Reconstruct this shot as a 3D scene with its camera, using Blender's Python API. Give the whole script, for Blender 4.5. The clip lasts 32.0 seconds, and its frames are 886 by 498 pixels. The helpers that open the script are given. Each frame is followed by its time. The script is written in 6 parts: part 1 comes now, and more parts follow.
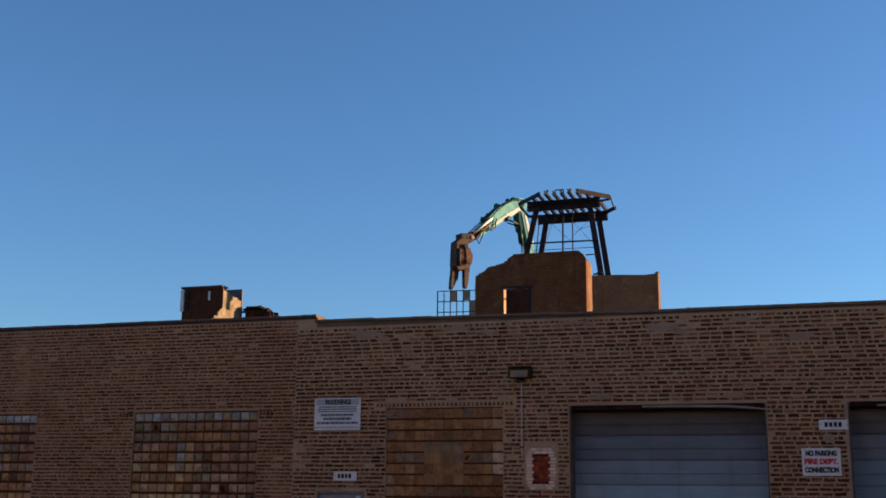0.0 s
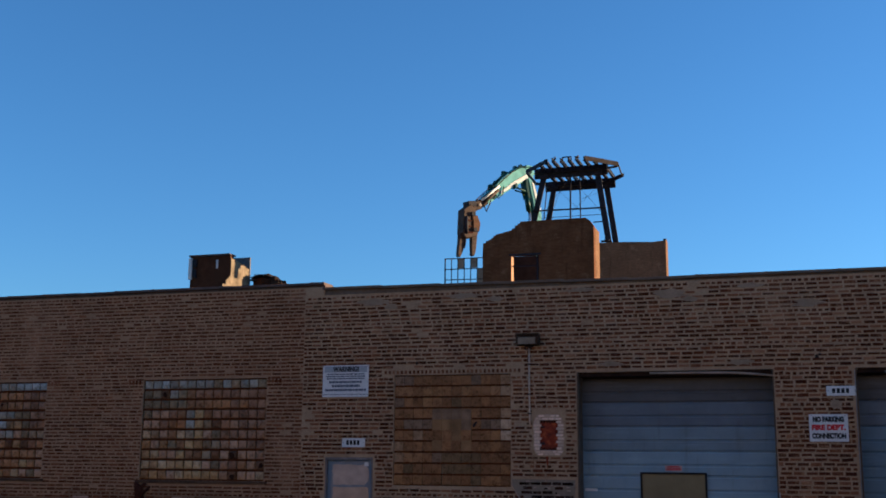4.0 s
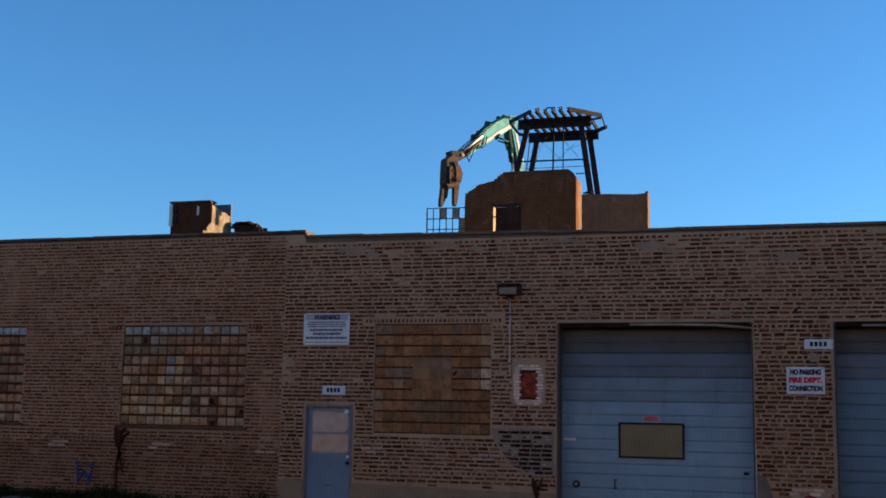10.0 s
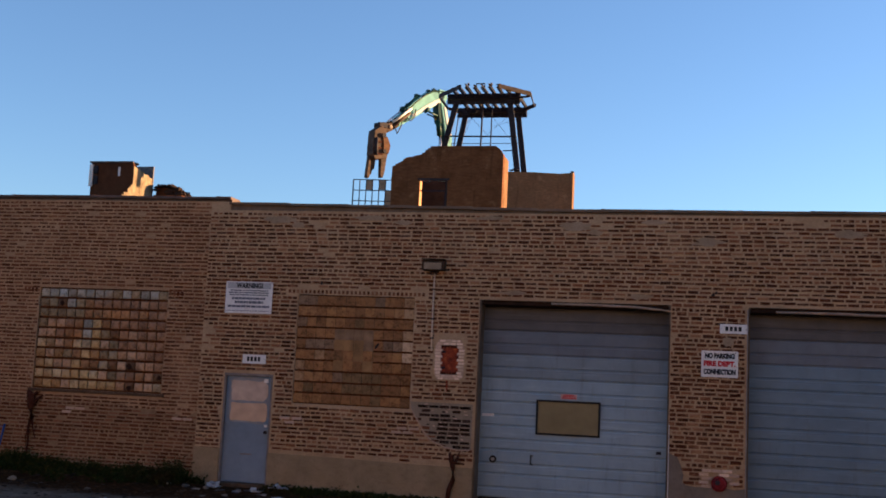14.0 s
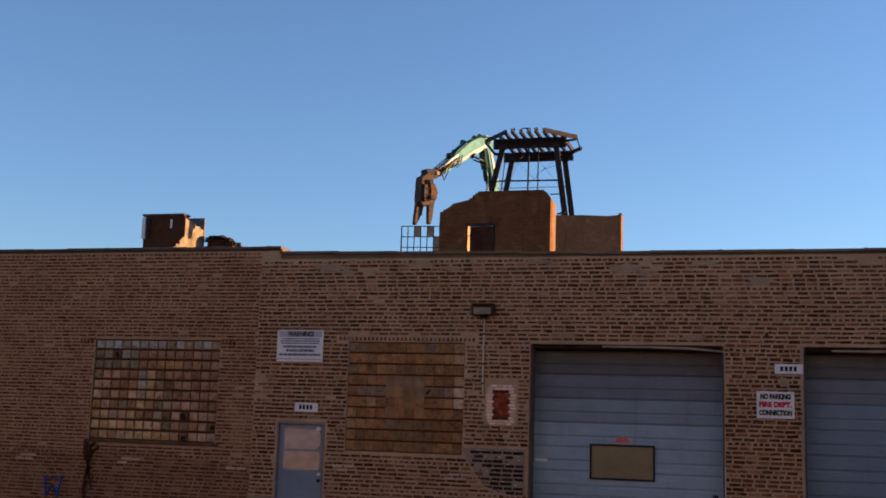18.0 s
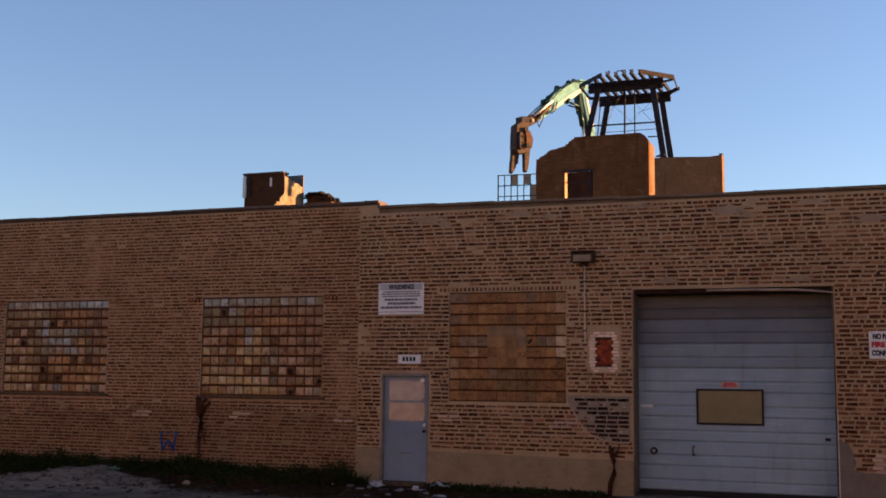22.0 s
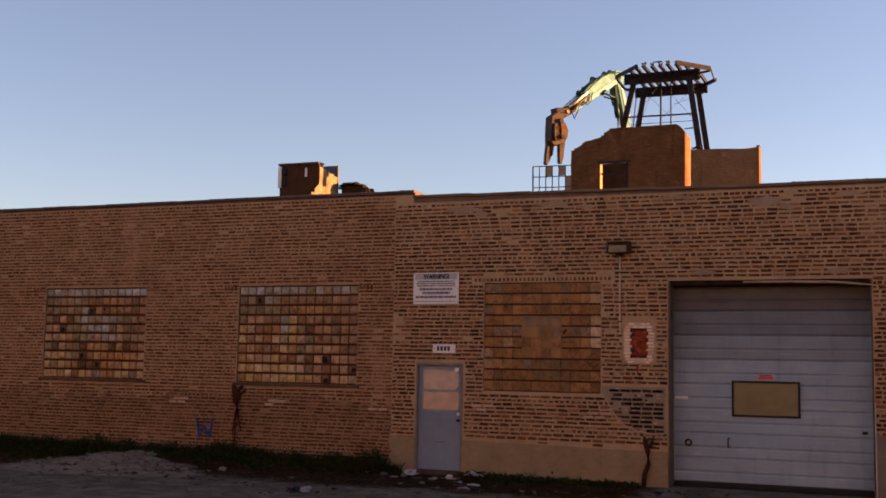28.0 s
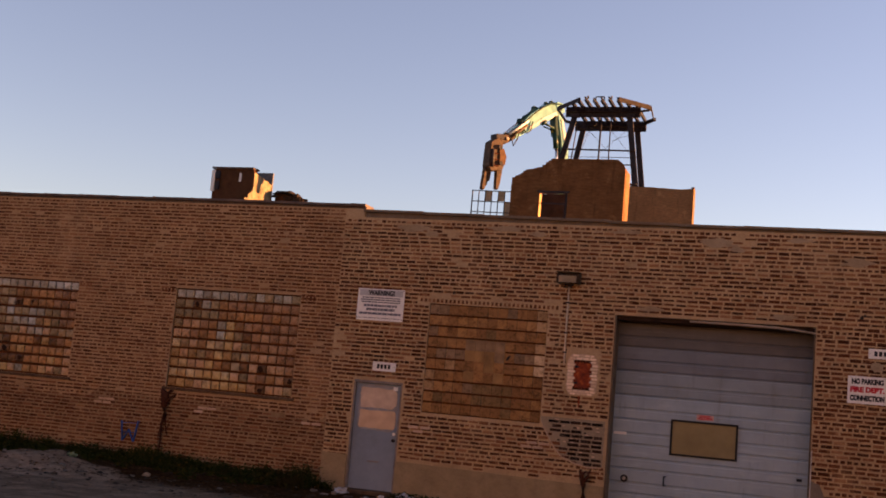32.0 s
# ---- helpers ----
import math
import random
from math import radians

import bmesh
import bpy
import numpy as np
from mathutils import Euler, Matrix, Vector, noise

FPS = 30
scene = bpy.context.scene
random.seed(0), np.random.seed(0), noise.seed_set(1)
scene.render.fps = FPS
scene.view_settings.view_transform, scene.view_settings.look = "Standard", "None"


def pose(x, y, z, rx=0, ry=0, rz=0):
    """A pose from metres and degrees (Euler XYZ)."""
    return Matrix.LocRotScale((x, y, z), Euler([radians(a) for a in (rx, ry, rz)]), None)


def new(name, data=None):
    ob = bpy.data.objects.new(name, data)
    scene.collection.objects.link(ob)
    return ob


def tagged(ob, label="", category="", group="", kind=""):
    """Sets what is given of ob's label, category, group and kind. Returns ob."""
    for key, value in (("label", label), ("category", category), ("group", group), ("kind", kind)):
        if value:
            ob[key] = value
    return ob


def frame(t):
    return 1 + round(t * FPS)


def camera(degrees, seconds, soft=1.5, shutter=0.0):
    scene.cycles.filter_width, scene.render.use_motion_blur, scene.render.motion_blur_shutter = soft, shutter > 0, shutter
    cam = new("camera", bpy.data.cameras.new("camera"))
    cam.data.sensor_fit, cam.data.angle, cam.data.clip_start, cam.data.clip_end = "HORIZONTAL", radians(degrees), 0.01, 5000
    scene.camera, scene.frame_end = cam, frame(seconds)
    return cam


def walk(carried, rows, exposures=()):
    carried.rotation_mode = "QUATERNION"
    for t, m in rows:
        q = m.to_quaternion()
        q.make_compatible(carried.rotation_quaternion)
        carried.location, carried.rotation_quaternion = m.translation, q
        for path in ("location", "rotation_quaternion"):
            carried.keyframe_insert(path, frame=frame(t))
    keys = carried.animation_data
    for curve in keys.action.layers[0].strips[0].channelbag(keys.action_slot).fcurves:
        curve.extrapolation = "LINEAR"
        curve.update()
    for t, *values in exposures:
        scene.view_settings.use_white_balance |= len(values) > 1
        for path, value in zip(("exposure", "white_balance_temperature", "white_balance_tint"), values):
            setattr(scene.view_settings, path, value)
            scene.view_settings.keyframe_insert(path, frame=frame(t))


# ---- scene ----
# ---- camera and its path: seconds, place, yaw, pitch, roll ----
PATH = [
    (0, 0.023, -0.030, 1.998, 17.62, 12.36, -0.51),
    (0.5, 0.005, -0.024, 2.001, 17.44, 12.13, -1.01),
    (1, 0.005, -0.010, 1.999, 17.54, 11.86, -1.32),
    (1.5, -0.002, -0.004, 2.006, 17.74, 11.64, -1.27),
    (2, -0.001, 0.000, 2.012, 17.88, 11.73, -0.88),
    (2.5, 0.010, 0.007, 2.000, 17.97, 11.86, -0.74),
    (3, 0.012, 0.021, 1.994, 18.18, 11.43, 0.35),
    (3.5, 0.017, -0.021, 1.990, 18.09, 11.06, -0.20),
    (5.5, 0.010, 0.018, 2.010, 17.94, 9.70, -0.64),
    (6, 0.000, -0.000, 2.002, 17.93, 9.56, -1.56),
    (6.5, 0.002, -0.014, 1.984, 17.67, 9.70, -1.60),
    (7, 0.005, -0.015, 1.991, 17.47, 9.57, -2.07),
    (7.5, -0.005, -0.007, 1.990, 17.32, 9.31, -2.10),
    (8, -0.001, 0.003, 1.992, 17.21, 9.02, -2.42),
    (8.5, -0.004, 0.009, 1.992, 17.31, 8.78, -1.70),
    (9, -0.004, 0.006, 1.999, 17.21, 8.46, -1.24),
    (9.5, -0.004, 0.017, 1.991, 16.97, 8.31, -1.25),
    (10, -0.010, 0.025, 1.988, 16.97, 8.18, -1.01),
    (10.5, -0.023, 0.011, 2.008, 17.24, 8.08, -0.63),
    (11, -0.017, -0.051, 2.016, 17.21, 7.56, -0.72),
    (11.2, -0.022, -0.056, 2.005, 16.39, 7.69, -1.88),
    (11.4, -0.028, -0.062, 1.993, 15.75, 6.35, -2.75),
    (11.5, -0.030, -0.064, 1.988, 15.41, 6.25, -3.30),
    (11.7, -0.038, -0.056, 1.992, 14.99, 5.40, -4.74),
    (12, -0.050, -0.044, 1.997, 13.66, 5.51, -4.62),
    (12.5, -0.065, -0.021, 2.003, 13.17, 5.52, -5.41),
    (13, -0.070, -0.016, 2.015, 12.81, 5.95, -5.38),
    (13.5, -0.056, -0.022, 2.008, 12.68, 6.49, -5.12),
    (13.8, -0.054, -0.018, 2.013, 12.61, 6.72, -4.20),
    (14, -0.053, -0.015, 2.017, 12.80, 6.90, -2.69),
    (14.5, -0.046, -0.009, 2.005, 13.48, 7.81, -0.60),
    (16.5, -0.022, -0.048, 2.009, 15.18, 8.91, -1.09),
    (17, -0.036, -0.049, 2.000, 15.14, 8.96, -1.58),
    (17.5, -0.038, -0.047, 1.997, 15.35, 9.12, -1.56),
    (18, -0.037, -0.055, 2.007, 15.44, 9.11, -1.86),
    (18.5, -0.032, -0.063, 2.002, 15.55, 8.97, -1.70),
    (18.8, -0.032, -0.056, 2.014, 15.55, 7.71, -1.77),
    (19, -0.032, -0.051, 2.022, 15.49, 7.26, -2.65),
    (19.5, -0.030, -0.035, 2.027, 15.83, 6.49, -2.44),
    (20, -0.032, -0.039, 2.021, 16.11, 6.51, -2.18),
    (20.5, -0.030, -0.029, 2.022, 16.34, 6.52, -2.23),
    (21, -0.034, -0.027, 2.017, 16.51, 6.48, -2.01),
    (21.5, -0.051, -0.003, 2.015, 17.32, 6.36, -1.59),
    (21.7, -0.051, 0.004, 2.021, 19.18, 6.30, -1.08),
    (22, -0.050, 0.015, 2.031, 20.68, 6.42, -0.50),
    (22.5, -0.045, 0.009, 2.032, 21.61, 6.59, -0.35),
    (23, -0.053, 0.001, 2.017, 21.78, 6.80, -0.91),
    (23.5, -0.049, 0.007, 2.020, 21.84, 6.78, -1.26),
    (24, -0.057, 0.014, 2.019, 21.91, 6.77, -1.28),
    (24.5, -0.059, 0.003, 2.017, 21.99, 6.75, -1.33),
    (25, -0.050, 0.015, 2.017, 22.34, 6.64, -1.36),
    (25.5, -0.053, 0.015, 2.017, 22.72, 6.51, -1.27),
    (27.5, -0.055, -0.028, 1.988, 22.63, 6.12, -1.65),
    (28, -0.065, -0.029, 1.992, 22.34, 5.97, -1.04),
    (28.2, -0.060, -0.035, 1.995, 22.03, 6.09, -0.91),
    (28.5, -0.052, -0.045, 1.999, 20.49, 6.81, -0.53),
    (29, -0.047, -0.060, 1.997, 19.57, 7.39, -0.48),
    (29.5, -0.048, -0.062, 2.004, 19.03, 7.41, -0.55),
    (30, -0.051, -0.068, 2.004, 18.56, 7.32, -0.96),
    (30.5, -0.051, -0.072, 2.006, 18.21, 7.15, -1.20),
    (31, -0.059, -0.070, 2.019, 18.16, 6.88, -1.59),
    (31.3, -0.130, -0.029, 2.020, 18.65, 6.69, -1.13),
    (31.5, -0.308, -0.021, 1.968, 18.47, 7.75, -1.15),
    (31.7, -0.425, -0.009, 2.009, 18.25, 7.48, -2.23),
    (32, -0.654, 0.043, 1.983, 17.85, 7.19, -4.98),
]
cam = camera(43.04, 32.0, soft=1.75)
EXPOSURES = [(0, 1.66, 5200, 11), (2, 1.61, 4720, 7), (6, 1.71, 4570, 4), (7.7, 1.68, 4590, 4), (11, 1.82, 4660, 3), (11.6, 1.84, 4700, 3), (12, 2.08, 4830, 3), (13, 2.2, 5800, 16), (14, 2.23, 5900, 17),
             (17, 2.01, 5900, 18), (18.3, 1.99, 5850, 18), (19.2, 2.05, 5850, 17), (20, 2.18, 5980, 18),
             (22, 2.23, 6700, 26), (25, 2.3, 7450, 33), (28, 2.36, 8250, 38), (32, 2.42, 9150, 43)]
walk(cam, [(t, pose(x, y, z, 90 + p, r, w)) for t, x, y, z, w, p, r in PATH], EXPOSURES)

# ---- sky and sun: low evening sun beyond the far end of the street front, which stays in shade ----
SUN_ELEV, SUN_AZ = 8.0, 59.0  # degrees; azimuth from +y towards +x
world = bpy.data.worlds.new("sky")
scene.world = world
world.use_nodes = True
wn, wl = world.node_tree.nodes, world.node_tree.links
sky = wn.new("ShaderNodeTexSky")
sky.sky_type = 'NISHITA'
sky.sun_disc = False
sky.sun_elevation = radians(SUN_ELEV)
sky.sun_rotation = radians(SUN_AZ)
sky.altitude = 180
sky.air_density, sky.dust_density, sky.ozone_density = 1.0, 0.12, 3.0
sky_sat = wn.new("ShaderNodeHueSaturation")  # lowers the sky's saturation a little
sky_sat.inputs["Saturation"].default_value = 0.95
wl.new(sky.outputs["Color"], sky_sat.inputs["Color"])
wl.new(sky_sat.outputs["Color"], wn["Background"].inputs["Color"])
wn["Background"].inputs["Strength"].default_value = 0.055
sun_data = bpy.data.lights.new("sun", 'SUN')
sun_data.energy, sun_data.angle, sun_data.color = 5.0, radians(0.5), (1.0, 0.58, 0.25)
sun = new("sun", sun_data)
to_sun = Vector((math.cos(radians(SUN_ELEV)) * math.sin(radians(SUN_AZ)), math.cos(radians(SUN_ELEV)) * math.cos(radians(SUN_AZ)), math.sin(radians(SUN_ELEV))))
sun.matrix_world = Matrix.Translation(to_sun * 80) @ to_sun.to_track_quat("Z", "Y").to_matrix().to_4x4()


# ---- materials ----
class Mat:
    """A small builder of node materials."""

    def __init__(self, name, rough=0.85, metal=0.0, shine=0.5):
        self.m = bpy.data.materials.new(name)
        self.m.use_nodes = True
        self.n, self.l = self.m.node_tree.nodes, self.m.node_tree.links
        self.b = self.n["Principled BSDF"]
        self.b.inputs["Roughness"].default_value = rough
        self.b.inputs["Metallic"].default_value = metal
        self.b.inputs["Specular IOR Level"].default_value = shine
        self.geo = self.n.new("ShaderNodeNewGeometry")

    def noise(self, scale, detail=4, rough=0.6, stretch=None):
        t = self.n.new("ShaderNodeTexNoise")
        t.inputs["Scale"].default_value, t.inputs["Detail"].default_value, t.inputs["Roughness"].default_value = scale, detail, rough
        if stretch:
            mp = self.n.new("ShaderNodeMapping")
            mp.inputs["Scale"].default_value = stretch
            self.l.new(self.geo.outputs["Position"], mp.inputs["Vector"])
            self.l.new(mp.outputs["Vector"], t.inputs["Vector"])
        else:
            self.l.new(self.geo.outputs["Position"], t.inputs["Vector"])
        return t.outputs["Fac"]

    def ramp(self, fac, stops, constant=False):
        r = self.n.new("ShaderNodeValToRGB")
        if constant:
            r.color_ramp.interpolation = 'CONSTANT'
        e = r.color_ramp.elements
        while len(e) < len(stops):
            e.new(0.5)
        for el, (p, c) in zip(e, stops):
            el.position, el.color = p, (*c, 1)
        self.l.new(fac, r.inputs["Fac"])
        return r.outputs["Color"]

    def step(self, fac, lo, hi):
        r = self.n.new("ShaderNodeMapRange")
        r.interpolation_type = 'SMOOTHSTEP'
        r.inputs["From Min"].default_value, r.inputs["From Max"].default_value = lo, hi
        self.l.new(fac, r.inputs["Value"])
        return r.outputs["Result"]

    def math(self, op, a, b):
        q = self.n.new("ShaderNodeMath")
        q.operation = op
        for k, v in ((0, a), (1, b)):
            if isinstance(v, (int, float)):
                q.inputs[k].default_value = v
            else:
                self.l.new(v, q.inputs[k])
        return q.outputs["Value"]

    def mix(self, fac, a, b, how='MIX'):
        x = self.n.new("ShaderNodeMix")
        x.data_type, x.blend_type = 'RGBA', how
        for k, v in ((0, fac), (6, a), (7, b)):
            if isinstance(v, (int, float)):
                x.inputs[k].default_value = v
            elif isinstance(v, tuple):
                x.inputs[k].default_value = (*v, 1)
            else:
                self.l.new(v, x.inputs[k])
        return x.outputs[2]

    def each(self):
        """A random number for each piece, be it an object or an island of a mesh."""
        o = self.n.new("ShaderNodeObjectInfo")
        return self.math('FRACT', self.math('ADD', o.outputs["Random"], self.geo.outputs["Random Per Island"]), 0)

    def axis(self, k):
        s = self.n.new("ShaderNodeSeparateXYZ")
        self.l.new(self.geo.outputs["Position"], s.inputs[0])
        return s.outputs[k]

    def done(self, colour, bump=None, depth=0.004, strength=0.5, rough=None):
        if isinstance(colour, tuple):
            self.b.inputs["Base Color"].default_value = (*colour, 1)
        else:
            self.l.new(colour, self.b.inputs["Base Color"])
        if bump is not None:
            u = self.n.new("ShaderNodeBump")
            u.inputs["Distance"].default_value, u.inputs["Strength"].default_value = depth, strength
            self.l.new(bump, u.inputs["Height"])
            self.l.new(u.outputs["Normal"], self.b.inputs["Normal"])
        if rough is not None:
            self.l.new(rough, self.b.inputs["Roughness"])
        return self.m


def plain(name, colour, rough=0.7, metal=0.0, vary=0.25, scale=6.0, grime=0.25, bump=0.003):
    """Paint, metal or plastic with grain and dirt at two scales."""
    k = Mat(name, rough, metal, 0.12)
    lo, hi = tuple(c * (1 - vary) for c in colour), tuple(min(1, c * (1 + vary)) for c in colour)
    c = k.ramp(k.noise(scale, 6), [(0.3, lo), (0.7, hi)])
    c = k.mix(k.math('MULTIPLY', k.step(k.noise(scale * 0.23, 5, 0.7), 0.5, 0.75), grime), c, tuple(v * 0.45 for v in colour))
    return k.done(c, k.noise(scale * 9, 4), bump, 0.4)


def brick_material(name, stops, smear, smear_lo, smear_hi):
    k = Mat(name, 0.95, 0.0, 0.05)
    c = k.ramp(k.each(), stops)
    c = k.mix(0.55, c, k.ramp(k.noise(45, 5, 0.7), [(0.3, (0.35, 0.33, 0.32)), (0.72, (1.0, 1.0, 1.0))]), 'MULTIPLY')
    # mortar smeared over the faces, in drifts and in single blots
    sm = k.math('MAXIMUM', k.step(k.noise(0.55, 5, 0.65), smear_lo, smear_hi), k.math('MULTIPLY', k.step(k.noise(12, 6, 0.75, (0.6, 1, 1.5)), 0.50, 0.7), 0.75))
    c = k.mix(k.math('MULTIPLY', sm, 0.8), c, smear)
    dirt = k.step(k.noise(0.9, 6, 0.7, (1.4, 1, 0.35)), 0.52, 0.78)
    c = k.mix(k.math('MULTIPLY', dirt, 0.2), c, (0.04, 0.022, 0.014))
    c = k.mix(1.0, c, (1.07, 0.97, 0.99), 'MULTIPLY')
    return k.done(c, k.noise(70, 5, 0.7), 0.006, 0.7)


def mortar_material(name, a, b):
    k = Mat(name, 0.95, 0.0, 0.06)
    c = k.ramp(k.noise(2.2, 7, 0.7), [(0.3, a), (0.7, b)])
    c = k.mix(0.5, c, k.ramp(k.noise(60, 4, 0.7), [(0.3, (0.5, 0.48, 0.46)), (0.7, (1, 1, 1))]), 'MULTIPLY')
    dirt = k.step(k.noise(0.9, 6, 0.7, (1.4, 1, 0.35)), 0.5, 0.8)
    c = k.mix(k.math('MULTIPLY', dirt, 0.25), c, (0.09, 0.055, 0.035))
    c = k.mix(k.math('MULTIPLY', k.step(k.noise(10, 6, 0.75, (0.6, 1, 1.3)), 0.5, 0.72), 0.35), c, (0.12, 0.055, 0.028))
    c = k.mix(1.0, c, (0.92, 1.0, 1.11), 'MULTIPLY')
    return k.done(c, k.noise(55, 5, 0.75), 0.008, 0.7)


M_BRICK_R = brick_material("common_brick", [(0.0, (0.048, 0.017, 0.009)), (0.35, (0.081, 0.029, 0.014)), (0.72, (0.129, 0.046, 0.021)), (0.9, (0.216, 0.097, 0.046)), (1.0, (0.313, 0.175, 0.092))], (0.40, 0.24, 0.125), 0.54, 0.78)
M_BRICK_L = brick_material("red_brick", [(0.0, (0.079, 0.029, 0.013)), (0.5, (0.120, 0.045, 0.020)), (0.82, (0.166, 0.069, 0.032)), (1.0, (0.248, 0.129, 0.064))], (0.30, 0.175, 0.093), 0.50, 0.76)
M_MORTAR_R = mortar_material("pale_mortar", (0.365, 0.22, 0.115), (0.53, 0.335, 0.183))
M_MORTAR_L = mortar_material("red_mortar", (0.33, 0.187, 0.096), (0.47, 0.277, 0.146))
M_MORTAR_GREY = mortar_material("grey_mortar", (0.25, 0.175, 0.112), (0.35, 0.25, 0.165))
M_CONCRETE = mortar_material("buff_concrete", (0.26, 0.17, 0.09), (0.36, 0.24, 0.13))
M_PALE_BRICK = brick_material("whitewashed_brick", [(0.0, (0.58, 0.45, 0.31)), (1.0, (0.88, 0.71, 0.51))], (0.7, 0.56, 0.4), 0.6, 0.8)
M_COPING = plain("dark_coping", (0.085, 0.06, 0.05), 0.7, 0, 0.4, 3)
M_STEEL_DARK = plain("rusty_steel", (0.024, 0.021, 0.026), 0.6, 0.0, 0.5, 5)
M_BRONZE = plain("bronze_housing", (0.05, 0.028, 0.017), 0.7, 0, 0.3, 8)
M_BLACK = plain("black_paint", (0.015, 0.015, 0.016), 0.5, 0, 0.3, 8)
M_VOID = plain("dark_interior", (0.03, 0.026, 0.023), 0.95)
M_ROOF = plain("tar_roof", (0.06, 0.055, 0.05), 0.95)
M_WHITE = plain("white_paint", (0.62, 0.6, 0.58), 0.55, 0, 0.1, 7, 0.2, 0.001)
M_SILL = plain("stained_stone", (0.09, 0.053, 0.032), 0.95, 0, 0.3, 5)
M_FRAME = plain("grey_frame_paint", (0.18, 0.15, 0.14), 0.55, 0, 0.25, 5, 0.5)
kr = Mat("rust_red_metal", 0.8, 0.0, 0.2)
M_RUST = kr.done(kr.ramp(kr.noise(9, 6, 0.7), [(0.3, (0.045, 0.010, 0.006)), (0.5, (0.20, 0.031, 0.011)), (0.70, (0.44, 0.105, 0.028))]), kr.noise(40, 5), 0.006, 0.5)
M_RED = plain("red_paint", (0.42, 0.02, 0.03), 0.45, 0, 0.2, 9)
M_VINE = plain("dead_stem_bark", (0.055, 0.017, 0.009), 0.95, 0, 0.5, 20)


def garage_paint(name, lo, hi):
    k = Mat(name, 0.55, 0.0, 0.3)
    c = k.ramp(k.noise(1.3, 6, 0.65), [(0.3, lo), (0.7, hi)])
    streak = k.step(k.noise(2.0, 6, 0.7, (3.0, 1, 0.35)), 0.52, 0.75)
    c = k.mix(k.math('MULTIPLY', streak, 0.35), c, (0.075, 0.068, 0.064))
    rub = k.step(k.noise(2.6, 6, 0.7, (0.4, 1, 5.0)), 0.54, 0.72)  # pale sideways streaks: rubbed paint, and seam highlights put into the colour
    c = k.mix(k.math('MULTIPLY', rub, 0.4), c, tuple(min(1, v * 1.35) for v in hi))
    smudge = k.step(k.noise(3.4, 5, 0.7), 0.60, 0.74)
    c = k.mix(k.math('MULTIPLY', smudge, 0.4), c, tuple(v * 0.6 for v in lo))
    return k.done(c, k.noise(5, 3), 0.006, 0.25, k.ramp(k.noise(4, 5), [(0.3, (0.45,) * 3), (0.7, (0.7,) * 3)]))


def block_glass(name, stops, rough=0.42, tinting=1.0):
    k = Mat(name, rough)
    c = k.ramp(k.each(), stops)
    # orange tints that run over several blocks, and a mottle within each
    c = k.mix(k.math('MULTIPLY', k.step(k.noise(2.3, 4, 0.6), 0.48, 0.68), 0.22 * tinting), c, (0.40, 0.175, 0.06))
    c = k.mix(k.math('MULTIPLY', k.step(k.noise(1.4, 6, 0.7), 0.52, 0.68), 0.25 * tinting), c, (0.50, 0.20, 0.06))
    c = k.mix(0.85, c, k.ramp(k.noise(10, 8, 0.8), [(0.36, (0.26, 0.21, 0.16)), (0.5, (0.8, 0.77, 0.74)), (0.64, (1, 1, 1))]), 'MULTIPLY')
    k.b.inputs["Specular IOR Level"].default_value = 0.12
    return k.done(c, k.noise(16, 3), 0.01, 0.35)


M_GARAGE = garage_paint("grey_blue_door_paint", (0.184, 0.243, 0.285), (0.25, 0.325, 0.375))
# duller upper sections; towards the top the lintel's shade is put into the paint
M_GARAGE_DULL = garage_paint("dull_shaded_door_paint", (0.138, 0.176, 0.205), (0.188, 0.236, 0.272))
M_GARAGE_SHADED = garage_paint("shaded_door_paint", (0.088, 0.103, 0.123), (0.13, 0.151, 0.177))
M_GARAGE_TOP_SHADE = garage_paint("top_shade_door_paint", (0.055, 0.054, 0.056), (0.095, 0.093, 0.096))
M_GARAGE_BLUE = garage_paint("blue_door_paint", (0.10, 0.146, 0.185), (0.14, 0.20, 0.25))
M_PALE_DULL = brick_material("faded_whitewash", [(0.0, (0.42, 0.32, 0.225)), (1.0, (0.60, 0.475, 0.36))], (0.34, 0.235, 0.15), 0.44, 0.68)
M_BLOCK_AMBER = block_glass("amber_block", [(0, (0.28, 0.15, 0.06)), (0.4, (0.40, 0.235, 0.10)), (0.75, (0.52, 0.345, 0.17)), (1, (0.62, 0.46, 0.26))])
M_BLOCK_GREY = block_glass("grey_block", [(0, (0.19, 0.135, 0.075)), (0.5, (0.28, 0.205, 0.115)), (1, (0.36, 0.275, 0.17))])
M_BLOCK_BLUE = block_glass("blue_grey_block", [(0, (0.25, 0.235, 0.19)), (0.5, (0.33, 0.315, 0.26)), (1, (0.42, 0.40, 0.335))])
M_BLOCK_BROWN = block_glass("brown_painted_block", [(0, (0.20, 0.096, 0.038)), (0.5, (0.25, 0.122, 0.047)), (0.9, (0.31, 0.152, 0.058)), (1, (0.35, 0.182, 0.075))], 0.6, 0.35)
M_HOLE = plain("hole_brown", (0.030, 0.013, 0.007), 0.97, 0, 0.3, 12)
M_JOINT = plain("sooty_joint", (0.09, 0.030, 0.011), 0.95, 0, 0.4, 20)


# ---- mesh helpers ----
def part(name, bm, material, parent=None, label=""):
    """Links a bmesh as one mesh object under a thing or a part."""
    me = bpy.data.meshes.new(name)
    bm.to_mesh(me)
    bm.free()
    me.materials.append(material)
    ob = new(name, me)
    if parent is not None:
        ob.parent = parent
    if label:
        tagged(ob, label)
    return ob


